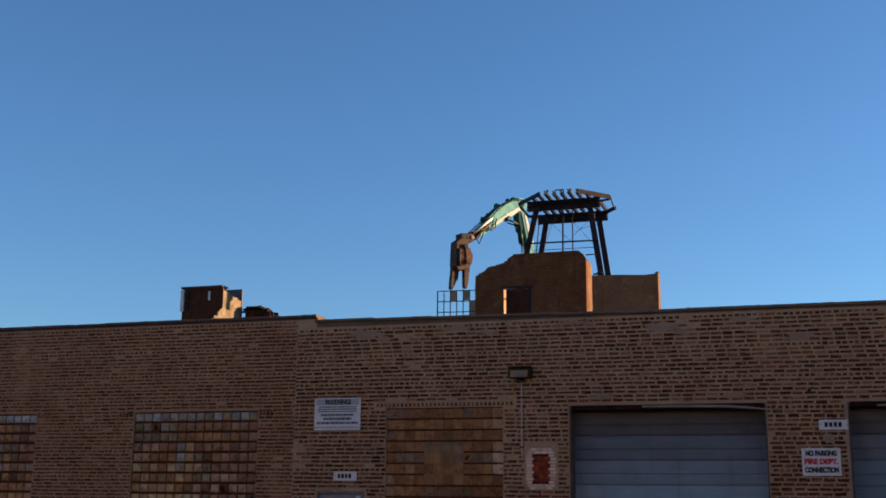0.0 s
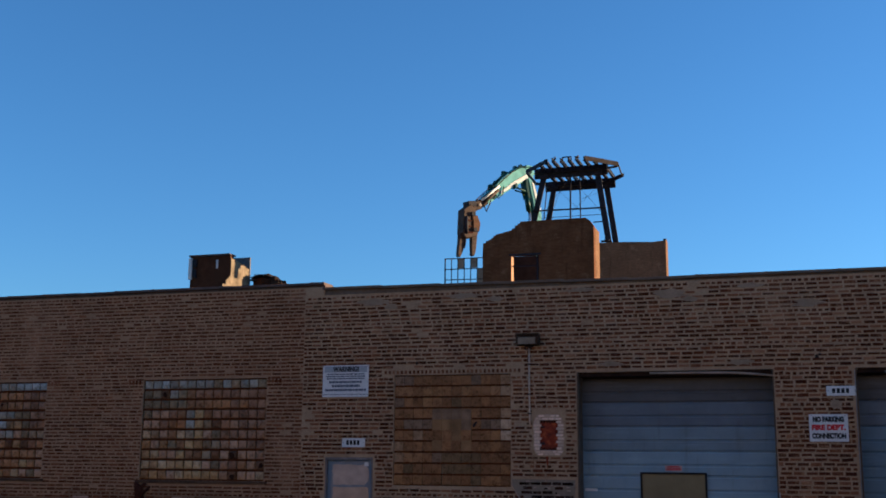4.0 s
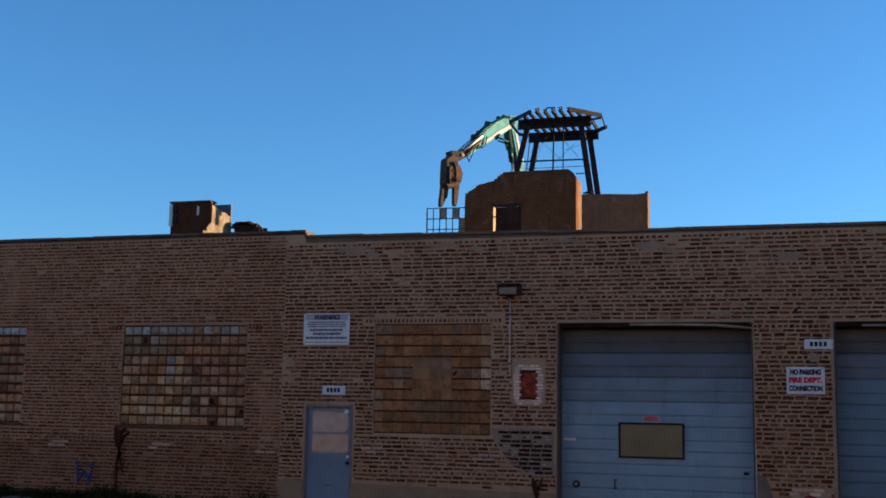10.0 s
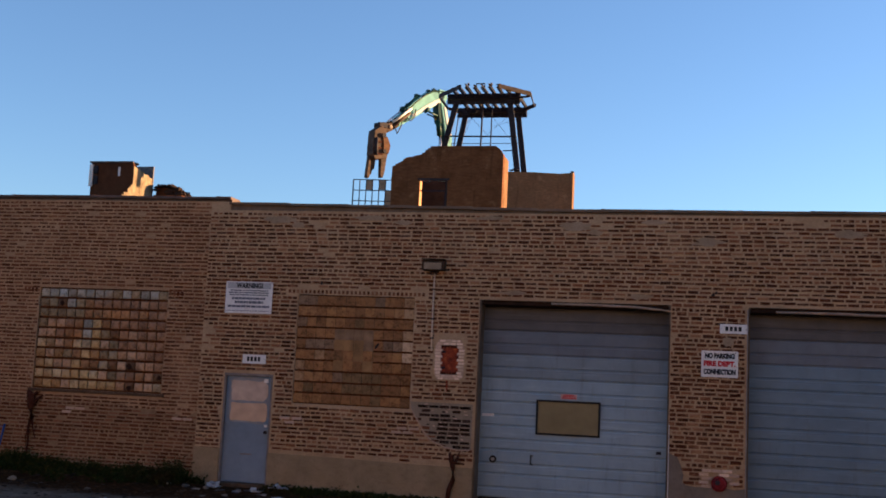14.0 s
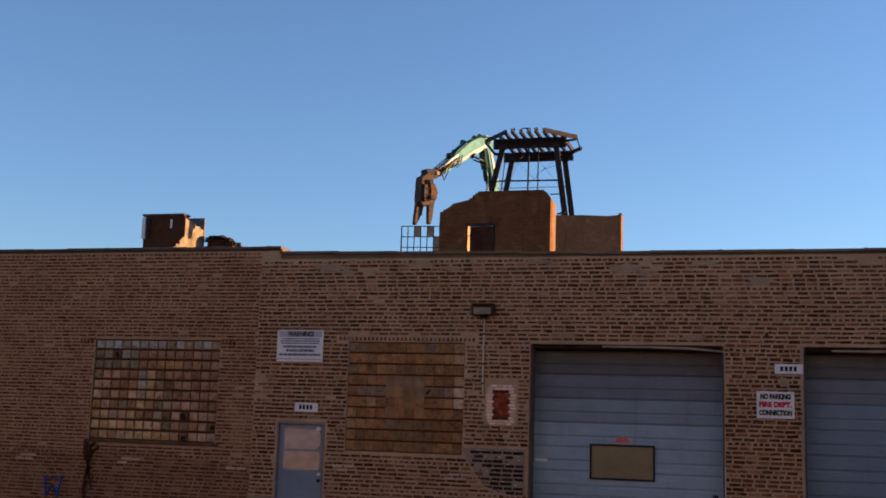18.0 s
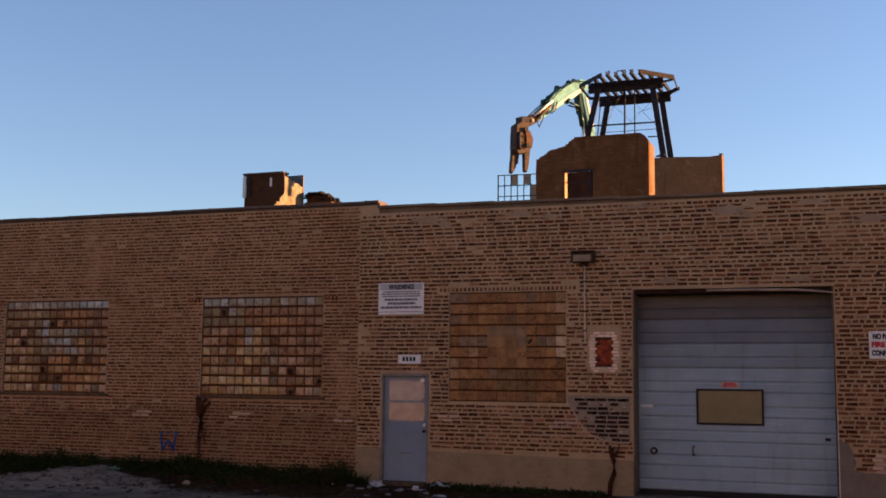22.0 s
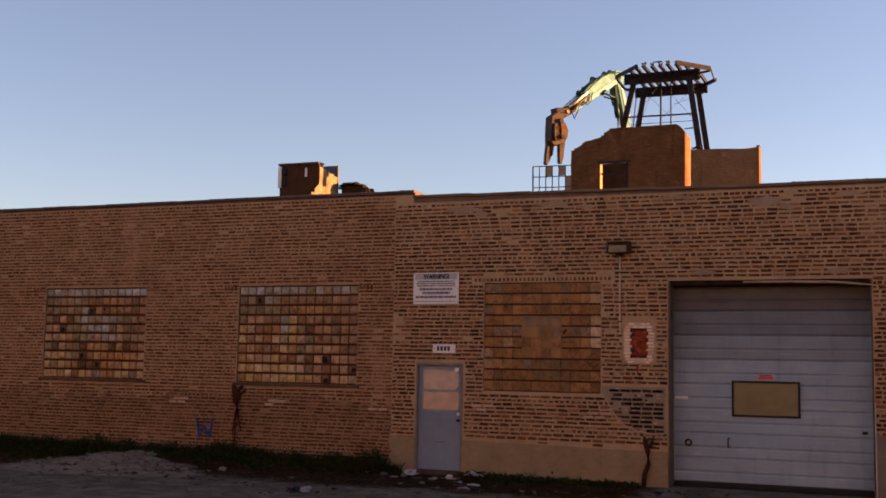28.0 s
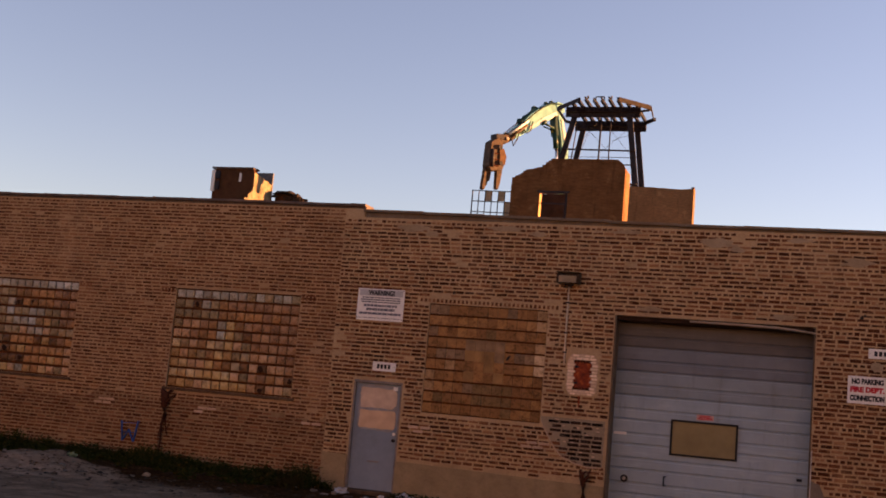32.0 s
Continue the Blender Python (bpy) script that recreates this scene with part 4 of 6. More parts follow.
    for pts in (((-15.9, 17.1), (-15.98, 16.6), (-16.2, 16.42), (-16.36, 16.6), (-16.42, 17.0)), ((-16.6, 16.6), (-16.72, 16.1), (-16.92, 15.7), (-17.02, 16.0), (-17.2, 16.2)), ((-15.3, 17.95), (-15.9, 17.5), (-16.5, 16.9), (-17.2, 16.5))):
        p("hose", tube([at(x, z, 0.3) for x, z in pts], [0.035] * len(pts), 6), M_BLACK, "black hydraulic hose", st)
    # boom: from the elbow down behind the ruin to the machine
    s = p("boom", limb([(at(-14.4, 17.9), 0.44), (at(-14.28, 17.3), 0.42), (at(-14.08, 16.3), 0.42), (at(-13.9, 15.4), 0.5), (at(-13.9, 14.2), 0.6), (at(-13.92, 12.6), 0.66), ((-14.4, 67.6, 8.0), 0.9), ((-12.2, 70.3, 2.4), 0.9)], 0.5, D_), green, "pale green boom")
    # cream strip paints the sunlight along the boom's right edge
    p("boom_plate", limb([(at(-14.22, 17.2, 0.26), 0.16), (at(-14.04, 16.4, 0.26), 0.22), (at(-13.84, 15.55, 0.26), 0.24)], 0.03, D_), cream, "cream strip standing for the boom's sunlit edge", s)
    # dark housing and plate below also put the left face's shade into colour
    p("boom_housing", limb([(at(-14.56, 17.45), 0.2), (at(-14.52, 16.9), 0.24), (at(-14.40, 16.3), 0.2)], 0.54, D_), dark, "dark cylinder housing widened over the boom's shaded left face", s)
    p("boom_cylinder", rod(at(-14.5, 16.5, 0.1), at(-14.36, 15.6, 0.1), 0.16), dark, "dark hydraulic cylinder", s)
    p("boom_piston", rod(at(-14.36, 15.75, 0.1), at(-14.2, 14.2, 0.1), 0.085), chrome, "steel piston rod", s)
    p("boom_web", limb([(at(-14.24, 16.2, -0.1), 0.12), (at(-14.12, 15.5, -0.1), 0.14), (at(-14.16, 14.6, -0.1), 0.14)], 0.4, D_), dark, "dark green plate standing for shade on the boom", s)
    p("link_rod", rod(at(-14.6, 16.72, 0.2), at(-15.3, 17.06, 0.2), 0.06), dark, "dark link rod", s)
    p("link_rod", rod(at(-14.42, 16.62, -0.1), at(-15.02, 16.86, -0.1), 0.045), dark, "dark link rod", s)
    p("link_head", rod(at(-15.12, 17.12, 0.2), at(-15.32, 16.98, 0.2), 0.13), dark, "", s)
    p("yellow_tag", limb([(at(-14.62, 16.6, 0.05), 0.1), (at(-14.6, 16.5, 0.05), 0.16)], 0.02, D_), plain("yellow_tag_paint", (0.55, 0.36, 0.05), 0.5), "small yellow tag", s)
    for i in range(4):
        q = at(-13.72 - 0.01 * i, 13.0 - 0.36 * i, 0.28)
        bb = box(-0.12, 0.12, -0.01, 0.01, -0.13, 0.13, 0.004)
        bb.transform(Matrix.Translation(q) @ Vector(D_).to_track_quat('-Y', 'Z').to_matrix().to_4x4())
        p("mark_bar", bb, white, "white bar of the maker's marking", s)
    # grapple
    g = p("grapple_head", limb([(at(-17.66, 16.02), 0.45), (at(-17.88, 15.74), 0.86), (at(-17.86, 15.3), 0.96), (at(-17.8, 14.95), 1.12), (at(-17.84, 14.5), 1.05), (at(-17.8, 14.28), 0.8)], 0.66, D_), grab, "rusty grapple body")
    p("rotator", limb([(at(-17.95, 16.24), 0.3), (at(-17.46, 16.2), 0.34)], 0.6, D_), M_STEEL_DARK, "dark rotator block", g)
    p("rotator_neck", limb([(at(-17.72, 16.2), 0.5), (at(-17.78, 15.8), 0.6)], 0.5, D_), grab, "", g)
    p("grapple_pin", rod(at(-17.72, 15.6, -0.45), at(-17.72, 15.6, 0.45), 0.14), M_STEEL_DARK, "", g)
    p("grapple_pin", rod(at(-17.62, 14.7, -0.45), at(-17.62, 14.7, 0.45), 0.12), M_STEEL_DARK, "", g)
    p("flank_plate", limb([(at(-17.62, 15.5, 0.37), 0.36), (at(-17.5, 15.05, 0.37), 0.5), (at(-17.55, 14.62, 0.37), 0.44)], 0.05, D_), plain("worn_rust", (0.105, 0.052, 0.026), 0.8, 0, 0.4, 5), "lighter rusty flank plate", g)
    p("grapple_ram", rod(at(-18.12, 15.5, 0.38), at(-18.1, 14.5, 0.38), 0.09), M_STEEL_DARK, "", g)
    for q in range(3):
        p("wear_plate", limb([(at(-18.22, 15.3 - 0.34 * q, 0.34), 0.09), (at(-17.7, 15.22 - 0.34 * q, 0.34), 0.1)], 0.05, D_), M_VINE, "", g)
    for pts, off in ((((-18.12, 14.5, 0.44), (-18.16, 14.0, 0.42), (-18.24, 13.6, 0.34), (-18.33, 13.25, 0.16)), -0.1), (((-17.56, 14.55, 0.44), (-17.58, 14.05, 0.38), (-17.60, 13.6, 0.32), (-17.64, 13.24, 0.18)), 0.12), (((-17.9, 14.4, 0.3), (-17.92, 14.0, 0.24), (-17.9, 13.75, 0.1)), -0.3)):
        p("jaw", limb([(at(x, z, off), h) for x, z, h in pts], 0.26, D_), grab, "hooked rusty jaw", g)
    # machine on the ground behind the walls
    bx, by = -10.5, RY + 12.5
    for s_ in (-1.3, 1.3):
        tr = p("track", box(bx - 2.3, bx + 2.3, by + s_ - 0.35, by + s_ + 0.35, -0.06, 0.95, 0.3), M_BLACK, "steel crawler track")
        for i in range(6):
            p("track_roller", rod((bx - 1.8 + 0.72 * i, by + s_ - 0.37, 0.35), (bx - 1.8 + 0.72 * i, by + s_ + 0.37, 0.35), 0.22), M_STEEL_DARK, "", tr)
    p("undercarriage", box(bx - 1.2, bx + 1.2, by - 0.94, by + 0.94, 0.4, 1.0, 0.05), M_STEEL_DARK)
    p("house", box(bx - 1.5, bx + 2.6, by - 1.4, by + 1.4, 1.02, 2.5, 0.12), green, "green engine house")
    c = p("cab", box(bx - 2.2, bx - 0.6, by - 1.5, by - 0.45, 1.2, 2.95, 0.1), green, "operator cab")
    p("cab_window", box(bx - 2.1, bx - 0.8, by - 1.53, by - 1.50, 1.9, 2.8, 0.01), M_BLACK, "dark cab window", c)
    p("counterweight", box(bx + 2.605, bx + 3.2, by - 1.4, by + 1.4, 1.1, 2.3, 0.2), dark, "dark counterweight")
    return t


excavator()


def rear_penthouse():
    t = thing("broken_penthouse", "dark brick rooftop room torn open by demolition", "building", at=(-30.4, 54.5, -0.06))
    far = 54.5 / 52.0  # laid out for 52 m to fit the camera's view, scaled about its eye to 54.5 m
    inv = Matrix.Translation((30.4, -54.5, 2.06)) @ Matrix.Diagonal((far, far, far, 1)) @ Matrix.Translation((0, 0, -2))

    def p(name, b, mat, label="", parent=None):
        b.transform(inv)
        return part(name, b, mat, parent or t, label)
    P_ = 52.0
    # front brick darker than the side, its shade put into the colour
    dark_brick = mortar_material("dark_shade_brick", (0.06, 0.022, 0.011), (0.105, 0.042, 0.019))
    p("body", box(-31.15, -28.78, P_, P_ + 0.35, -0.06, 12.62), dark_brick, "dark plastered front wall")
    p("roof_edge", box(-31.25, -28.79, P_ - 0.08, P_ + 0.6, 12.622, 12.72, 0.02), M_COPING, "dark roof edge")
    p("front_slit", box(-29.62, -29.5, P_ - 0.015, P_ + 0.02, 11.95, 12.42), M_WHITE, "pale narrow slit window")
    p("corner_duct", box(-31.22, -31.02, P_ - 0.12, P_ - 0.002, 11.4, 12.55, 0.03), M_WHITE, "pale metal duct")
    p("duct_hood", box(-31.0, -30.72, P_ - 0.15, P_ - 0.002, 12.05, 12.5, 0.1), M_STEEL_DARK, "dark hood")
    p("duct_box", box(-31.0, -30.75, P_ - 0.10, P_ - 0.002, 11.5, 11.95, 0.02), M_STEEL_DARK, "dark vent box")
    # side wall turned to the sun, its sunlight also put into the pale brick colour
    side = ragged([(P_ + 0.02, 12.45), (P_ + 0.6, 12.36), (P_ + 1.3, 12.3), (P_ + 2.03, 12.1)], 0.15, 0.05, 5)
    b = prism([(P_ + 0.02, -0.06), (P_ + 2.03, -0.06)] + side[::-1], 28.74, 28.776)
    b.transform(Matrix(((0, -1, 0, 0), (1, 0, 0, 0), (0, 0, 1, 0), (0, 0, 0, 1))))
    p("side_wall", b, M_SUNLIT_RAW, "sunlit broken brick side wall")
    p("rear_upright", box(-30.2, -28.72, P_ + 2.05, P_ + 2.15, -0.06, 12.86), plain("grey_panel", (0.10, 0.095, 0.10), 0.6), "dark remaining wall panel")
    # stub run forward to fit the lit triangle in the camera's view
    foot = ragged([(P_ - 0.98, 10.85), (P_ - 0.62, 11.05), (P_ - 0.3, 11.4), (P_ + 0.018, 11.6)], 0.12, 0.05, 8)
    b = prism([(P_ - 0.98, -0.06), (P_ + 0.018, -0.06)] + foot[::-1], 28.74, 28.776)
    b.transform(Matrix(((0, -1, 0, 0), (1, 0, 0, 0), (0, 0, 1, 0), (0, 0, 0, 1))))
    p("side_foot", b, M_SUNLIT_RAW, "exposed sunlit brick")
    rub = None
    rng = random.Random(4)
    for i in range(26):
        x = rng.uniform(-28.0, -27.2)
        z = 11.3 + rng.uniform(0, 0.5) * (1 - abs(x + 27.8) / 1.0)
        q = box(-0.2, 0.2, -0.25, 0.25, -0.13, 0.13, 0.03)
        q.transform(pose(x, P_ + rng.uniform(2.4, 3.4), z, rng.uniform(-25, 25), rng.uniform(-25, 25), rng.uniform(0, 90)))
        rub = join(rub, q)
    p("rubble", rub, mortar_material("dark_rubble", (0.02, 0.013, 0.01), (0.05, 0.032, 0.022)), "heap of broken masonry")
    p("rubble_wall", box(-28.70, -27.05, P_ + 2.2, P_ + 3.6, -0.06, 11.35), M_RUIN, "lower wall under the rubble")
    for i in range(7):
        q = box(-0.32, 0.32, -0.3, 0.3, -0.025, 0.025, 0.01)
        q.transform(pose(-28.55 + 0.14 * i, P_ + 2.4 + 0.1 * (i % 3), 11.86 - 0.02 * (i - 3) ** 2 + rng.uniform(-0.04, 0.04), rng.uniform(-10, 20), rng.uniform(-12, 12) + 5 * (i - 3), rng.uniform(0, 60)))
        p("bent_sheet", q, M_BLACK, "bent dark roofing sheet")
    p("fallen_lining", box(-28.6, -28.0, P_ + 2.3, P_ + 2.4, 11.0, 11.75), dark_brick, "dark fallen lining")


rear_penthouse()

# ---- glass block windows ----
def block_mesh(w, h, d, pillow, r=0.017):
    """A pressed glass block: bevelled rim and a slightly pillowed face."""
    b = bmesh.new()
    rings = [[(-w / 2, d, -h / 2), (w / 2, d, -h / 2), (w / 2, d, h / 2), (-w / 2, d, h / 2)]]
    rings.append([(x, r * 0.8, z) for x, _, z in rings[0]])
    rings.append([(math.copysign(w / 2 - r, x), 0, math.copysign(h / 2 - r, z)) for x, _, z in rings[0]])
    vs = [[b.verts.new(c) for c in ring] for ring in rings]
    for u, v in zip(vs, vs[1:]):
        for k in range(4):
            b.faces.new((u[k], u[(k + 1) % 4], v[(k + 1) % 4], v[k]))
    c = b.verts.new((0, -pillow, 0))
    for k in range(4):
        b.faces.new((vs[-1][k], vs[-1][(k + 1) % 4], c))
    bmesh.ops.recalc_face_normals(b, faces=b.faces[:])
    me = bpy.data.meshes.new("glass_block")
    b.to_mesh(me)
    b.free()
    return me


def block_window(name, h, cols, label, colour_of, seed, y, joint=0.04, side=0.024, sill=True, rim=0.015, broken=(), pillow=0.012, round_=0.017):
    t = thing(name, label, "window", kind="structure")
    x0, x1, z0, z1 = h
    rows = 10
    part("mortar_grid", box(x0 + 0.002, x1 - 0.002, y + 0.03, y + 0.09, z0 + 0.002, z1 - 0.002), M_JOINT, t, "dark sooty mortar between the blocks")
    cw, ch = (x1 - x0 - 2 * rim) / cols, (z1 - z0 - 2 * rim) / rows
    rng = random.Random(seed)
    shapes = {}
    for j in range(rows):
        for i in range(cols):
            mat = colour_of(i, j, rng)
            if mat is None:
                continue
            if mat.name not in shapes:
                me = block_mesh(cw - side, ch - joint, 0.07, pillow, round_)
                me.materials.append(mat)
                shapes[mat.name] = me
            ob = new("glass_block", shapes[mat.name])
            ob.parent = t
            ob.matrix_local = pose(x0 + rim + (i + 0.5) * cw, y + rng.uniform(-0.003, 0.006), z0 + rim + (j + 0.5) * ch, rng.gauss(0, 0.9), rng.gauss(0, 0.5), rng.gauss(0, 1.2))
    for i, j, size in broken:  # dark jagged plates put the shade of broken holes into colour
        xc, zc = x0 + rim + (i + 0.5) * cw + rng.uniform(-0.03, 0.03), z0 + rim + (j + 0.5) * ch + rng.uniform(-0.03, 0.03)
        ring = [(xc + size * cw * rng.uniform(0.3, 0.62) * math.cos(a), zc + size * ch * rng.uniform(0.3, 0.62) * math.sin(a)) for a in [q * 0.785 for q in range(8)]]
        part("broken_hole", prism(ring, y - 0.016, y + 0.004), M_HOLE, t, "dark jagged plate standing for a hole in a block")
    for j in range(1, rows):
        b = None
        for i in range(cols):  # smeared bed joint, thicker and thinner along its run
            zc, hh = z0 + rim + j * ch, rng.uniform(0.004, 0.014)
            b = box(x0 + rim + i * cw + 0.001, x0 + rim + (i + 1) * cw - 0.001, y + 0.006, y + 0.0295, zc - hh, zc + hh * rng.uniform(0.5, 1.0), 0, b)
        part("joint_bar", b, M_JOINT, t)
    if sill:
        part("window_sill", box(x0 - 0.07, x1 + 0.07, FY - 0.035, y + 0.03, z0 - 0.06, z0 - 0.002, 0.01), M_SILL, t, "dark stained stone sill")
    return t


# what each block looks like, row by row from the top: W pale blue, B blue grey, G grey olive, A pale amber, Y yellow
# amber,
# O orange, P pink, R dull rose brown, N brown, D dark, H dark in place of a hole
BLOCKS_1 = ("BBBBBBBBBBWWWW", "GGGGGGNNOOORRR", "RGGGGBHONNORRR", "GDPDGWGGBBGGRR", "PPHGGGBBWGAGRR", "APPAGGGPBBPGGG", "GDPAGDOOODADRO", "AYAAGHAYOOOOOP", "AAYANDDHOOOYOP", "AAPANYPBAOAPGP")
BLOCKS_2 = ("BBWBBBBBGBGBBG", "GGHBGNRRRRRRRR", "GGGGGNNOOORORR", "GPPRNBYNRRRRRR", "PPRNOBYGDRPRRR", "AGPNAGYPGRRRRR", "APAGNYAGGPPRRR", "AAPPYNNGDPHPPR", "AAAAYYAPGRRNPD", "AYAPAYYYYPDPPG")
BLOCKS_3 = ("GGNNNNNNGNNP", "NNNOONNONNNP", "GNNONNKNNNNN", "NNNNGNNNNNNP", "NGGGNNNNNGGA", "NNPNNNNNNNOA", "PNNNNNNNNNON", "PNNNGKKKKNNN", "NKNNNKKKKNNO", "ONONNNNNKNON")


def coloured(rows, table):
    """Picks each block's material by its letter; j counts from the bottom row."""
    return lambda i, j, rng: table[rows[len(rows) - 1 - j][i]]


M_BLOCK_ROSE = block_glass("rose_tinted_block", [(0, (0.235, 0.125, 0.07)), (0.5, (0.31, 0.17, 0.095)), (1, (0.38, 0.22, 0.125))])
M_BLOCK_DARK = block_glass("dark_block", [(0, (0.09, 0.042, 0.02)), (1, (0.17, 0.09, 0.045))])
M_BLOCK_PALE = block_glass("pale_blue_block", [(0, (0.34, 0.36, 0.34)), (1, (0.50, 0.52, 0.49))], 0.3, 0.2)
M_BLOCK_YELLOW = block_glass("yellow_amber_block", [(0, (0.44, 0.275, 0.115)), (1, (0.58, 0.39, 0.18))])
M_BLOCK_ORANGE = block_glass("orange_block", [(0, (0.36, 0.175, 0.075)), (1, (0.47, 0.245, 0.105))])
M_BLOCK_PINK = block_glass("pinkish_block", [(0, (0.40, 0.235, 0.13)), (1, (0.54, 0.345, 0.21))])
M_BLOCK_DULL = block_glass("dull_brown_block", [(0, (0.23, 0.115, 0.05)), (1, (0.33, 0.175, 0.08))])
TABLE = {"W": M_BLOCK_PALE, "B": M_BLOCK_BLUE, "G": M_BLOCK_GREY, "A": M_BLOCK_AMBER, "Y": M_BLOCK_YELLOW, "O": M_BLOCK_ORANGE, "P": M_BLOCK_PINK, "R": M_BLOCK_ROSE, "N": M_BLOCK_DULL, "D": M_BLOCK_DARK, "H": M_BLOCK_DARK}
PAINTED = {"N": M_BLOCK_BROWN,
           "G": block_glass("grey_washed_block", [(0, (0.185, 0.115, 0.066)), (1, (0.25, 0.16, 0.096))], 0.6, 0.2),
           "O": block_glass("orange_brown_block", [(0, (0.27, 0.132, 0.048)), (1, (0.35, 0.18, 0.068))], 0.6, 0.4),
           "K": block_glass("olive_smeared_block", [(0, (0.165, 0.098, 0.042)), (1, (0.205, 0.125, 0.056))], 0.6, 0.1),
           "P": block_glass("pale_brown_block", [(0, (0.34, 0.20, 0.10)), (1, (0.41, 0.26, 0.14))], 0.6, 0.2),
           "A": block_glass("bare_pale_block", [(0, (0.52, 0.36, 0.22)), (1, (0.62, 0.45, 0.29))], 0.6, 0.1)}
block_window("window_1", WIN1, 14, "glass block window with amber and grey blocks, some broken", coloured(BLOCKS_1, TABLE), 11, FY + 0.022, 0.050, 0.023, True, 0.006, ((2, 5, 0.55), (6, 7, 0.45), (8, 7, 0.35), (5, 2, 0.6), (7, 1, 0.5)))
block_window("window_2", WIN2, 14, "glass block window with amber and rose blocks, some broken", coloured(BLOCKS_2, TABLE), 12, FY + 0.022, 0.044, 0.021, True, 0.006, ((2, 8, 0.5), (10, 2, 0.6), (10, 0, 0.55), (13, 1, 0.5)))
w3 = block_window("window_3", WIN3, 12, "brown painted glass block window with a patched middle", coloured(BLOCKS_3, PAINTED), 13, WR + 0.014, 0.034, 0.003, False, 0.004, (), 0.0, 0.003)
M_PATCH = plain("tan_patch_board", (0.235, 0.128, 0.052), 0.7, 0, 0.3, 3.5, 0.5)
pw, ph = (WIN3[1] - WIN3[0]) / 12, (WIN3[3] - WIN3[2]) / 10
px0, pz0 = WIN3[0] + 4 * pw, WIN3[2] + 3 * ph
pb = part("patch_board", box(px0, px0 + 4.05 * pw, WR + 0.010, WR + 0.024, pz0 + 0.02, pz0 + 4 * ph - 0.02, 0.004), M_PATCH, w3, "tan board over the middle blocks")
M_PATCH_GREY = plain("grey_washed_patch", (0.21, 0.128, 0.072), 0.7, 0, 0.3, 5, 0.4)
for i in range(4):
    for j in range(4):
        part("board_panel", box(px0 + pw * i + 0.004, px0 + pw * (i + 1) - 0.002, WR + 0.006, WR + 0.012, pz0 + 0.022 + (ph - 0.012) * j, pz0 + 0.018 + (ph - 0.012) * (j + 1), 0.002), M_PATCH_GREY if j == 3 or (i, j) == (3, 2) else M_PATCH if j == 2 or (i + j) % 3 == 0 else M_BLOCK_BROWN, pb)
# dark plate on the board, a hole's shade put into colour
part("dark_hole", prism([(-5.97, 2.62), (-5.93, 2.63), (-5.88, 2.71), (-5.90, 2.73), (-5.95, 2.68)], WR + 0.001, WR + 0.0055), M_BLACK, pb, "small dark plate standing for a broken hole")

# soldier courses over the openings, half bricks on end
def soldier_course(name, x0, x1, z, y, mat, step=0.1, tall=0.08):
    rng = random.Random(int(-x0 * 100))
    x = x0
    verts, faces = [], []
    while x < x1 - step * 0.5:
        w = step * 0.5
        dy = rng.uniform(-0.004, 0.004)
        k = len(verts)
        for yy in (y - 0.010 + dy, y + 0.02):
            verts += [(x, yy, z), (x + w, yy, z), (x + w, yy, z + tall), (x, yy, z + tall)]
        faces += [(k, k + 1, k + 2, k + 3), (k, k + 4, k + 5, k + 1), (k + 1, k + 5, k + 6, k + 2), (k + 2, k + 6, k + 7, k + 3), (k + 3, k + 7, k + 4, k)]
        x += step
    me = bpy.data.meshes.new(name)
    me.from_pydata(verts, [], faces)
    me.materials.append(mat)
    ob = new(name, me)
    return ob


# ---- signs ----
M_INK = plain("black_ink", (0.02, 0.02, 0.025), 0.5, 0, 0.1)
M_GREY_INK = plain("grey_ink", (0.10, 0.105, 0.135), 0.6, 0, 0.1)
M_SIGN_BAND = plain("grey_band", (0.36, 0.36, 0.37), 0.6, 0, 0.15, 20)


def face(x, z, y):
    """The pose of lettering on the wall."""
    return pose(x, y, z, 90, 0, 0)


def bars(t, rows, y, mat, label):
    """Rows of word-like bars standing for print too small to read: (x0, x1, z, height, seed)."""
    for x0, x1, z, h, seed in rows:
        rng = random.Random(seed)
        x = x0
        while x < x1 - 0.01:
            w = min(rng.uniform(0.035, 0.10), x1 - x)
            part("print_bar", box(x, x + w, y - 0.0025, y, z - h / 2, z + h / 2), mat, t, label)
            x += w + 0.010


warning = thing("warning_sign", "white metal warning sign screwed to the brick wall", "sign", at=(0, 0, 0))
sy = WR - 0.028
part("panel", box(-8.995, -8.04, sy, sy + 0.006, 3.20, 3.81, 0.002), M_WHITE, warning)
part("title_band", box(-8.96, -8.075, sy - 0.003, sy - 0.0005, 3.675, 3.79), M_SIGN_BAND, warning, "grey title band")
lettering("WARNING!", 0.105, 0.54, face(-8.51, 3.733, sy - 0.006), M_INK, warning, "letter", "black title letter", 0.045)
bars(warning, [(-8.90, -8.13, 3.638, 0.024, 1), (-8.93, -8.11, 3.596, 0.024, 2), (-8.91, -8.12, 3.553, 0.024, 7), (-8.86, -8.18, 3.487, 0.042, 3), (-8.80, -8.22, 3.413, 0.048, 4), (-8.94, -8.09, 3.334, 0.042, 5), (-8.95, -8.08, 3.249, 0.012, 6)], sy - 0.001, M_GREY_INK, "dark grey bar of print")
for x in (-8.975, -8.06):
    for z in (3.24, 3.79):
        part("screw", rod((x, sy - 0.006, z), (x, sy + 0.03, z), 0.008, seg=8), M_STEEL_DARK, warning)

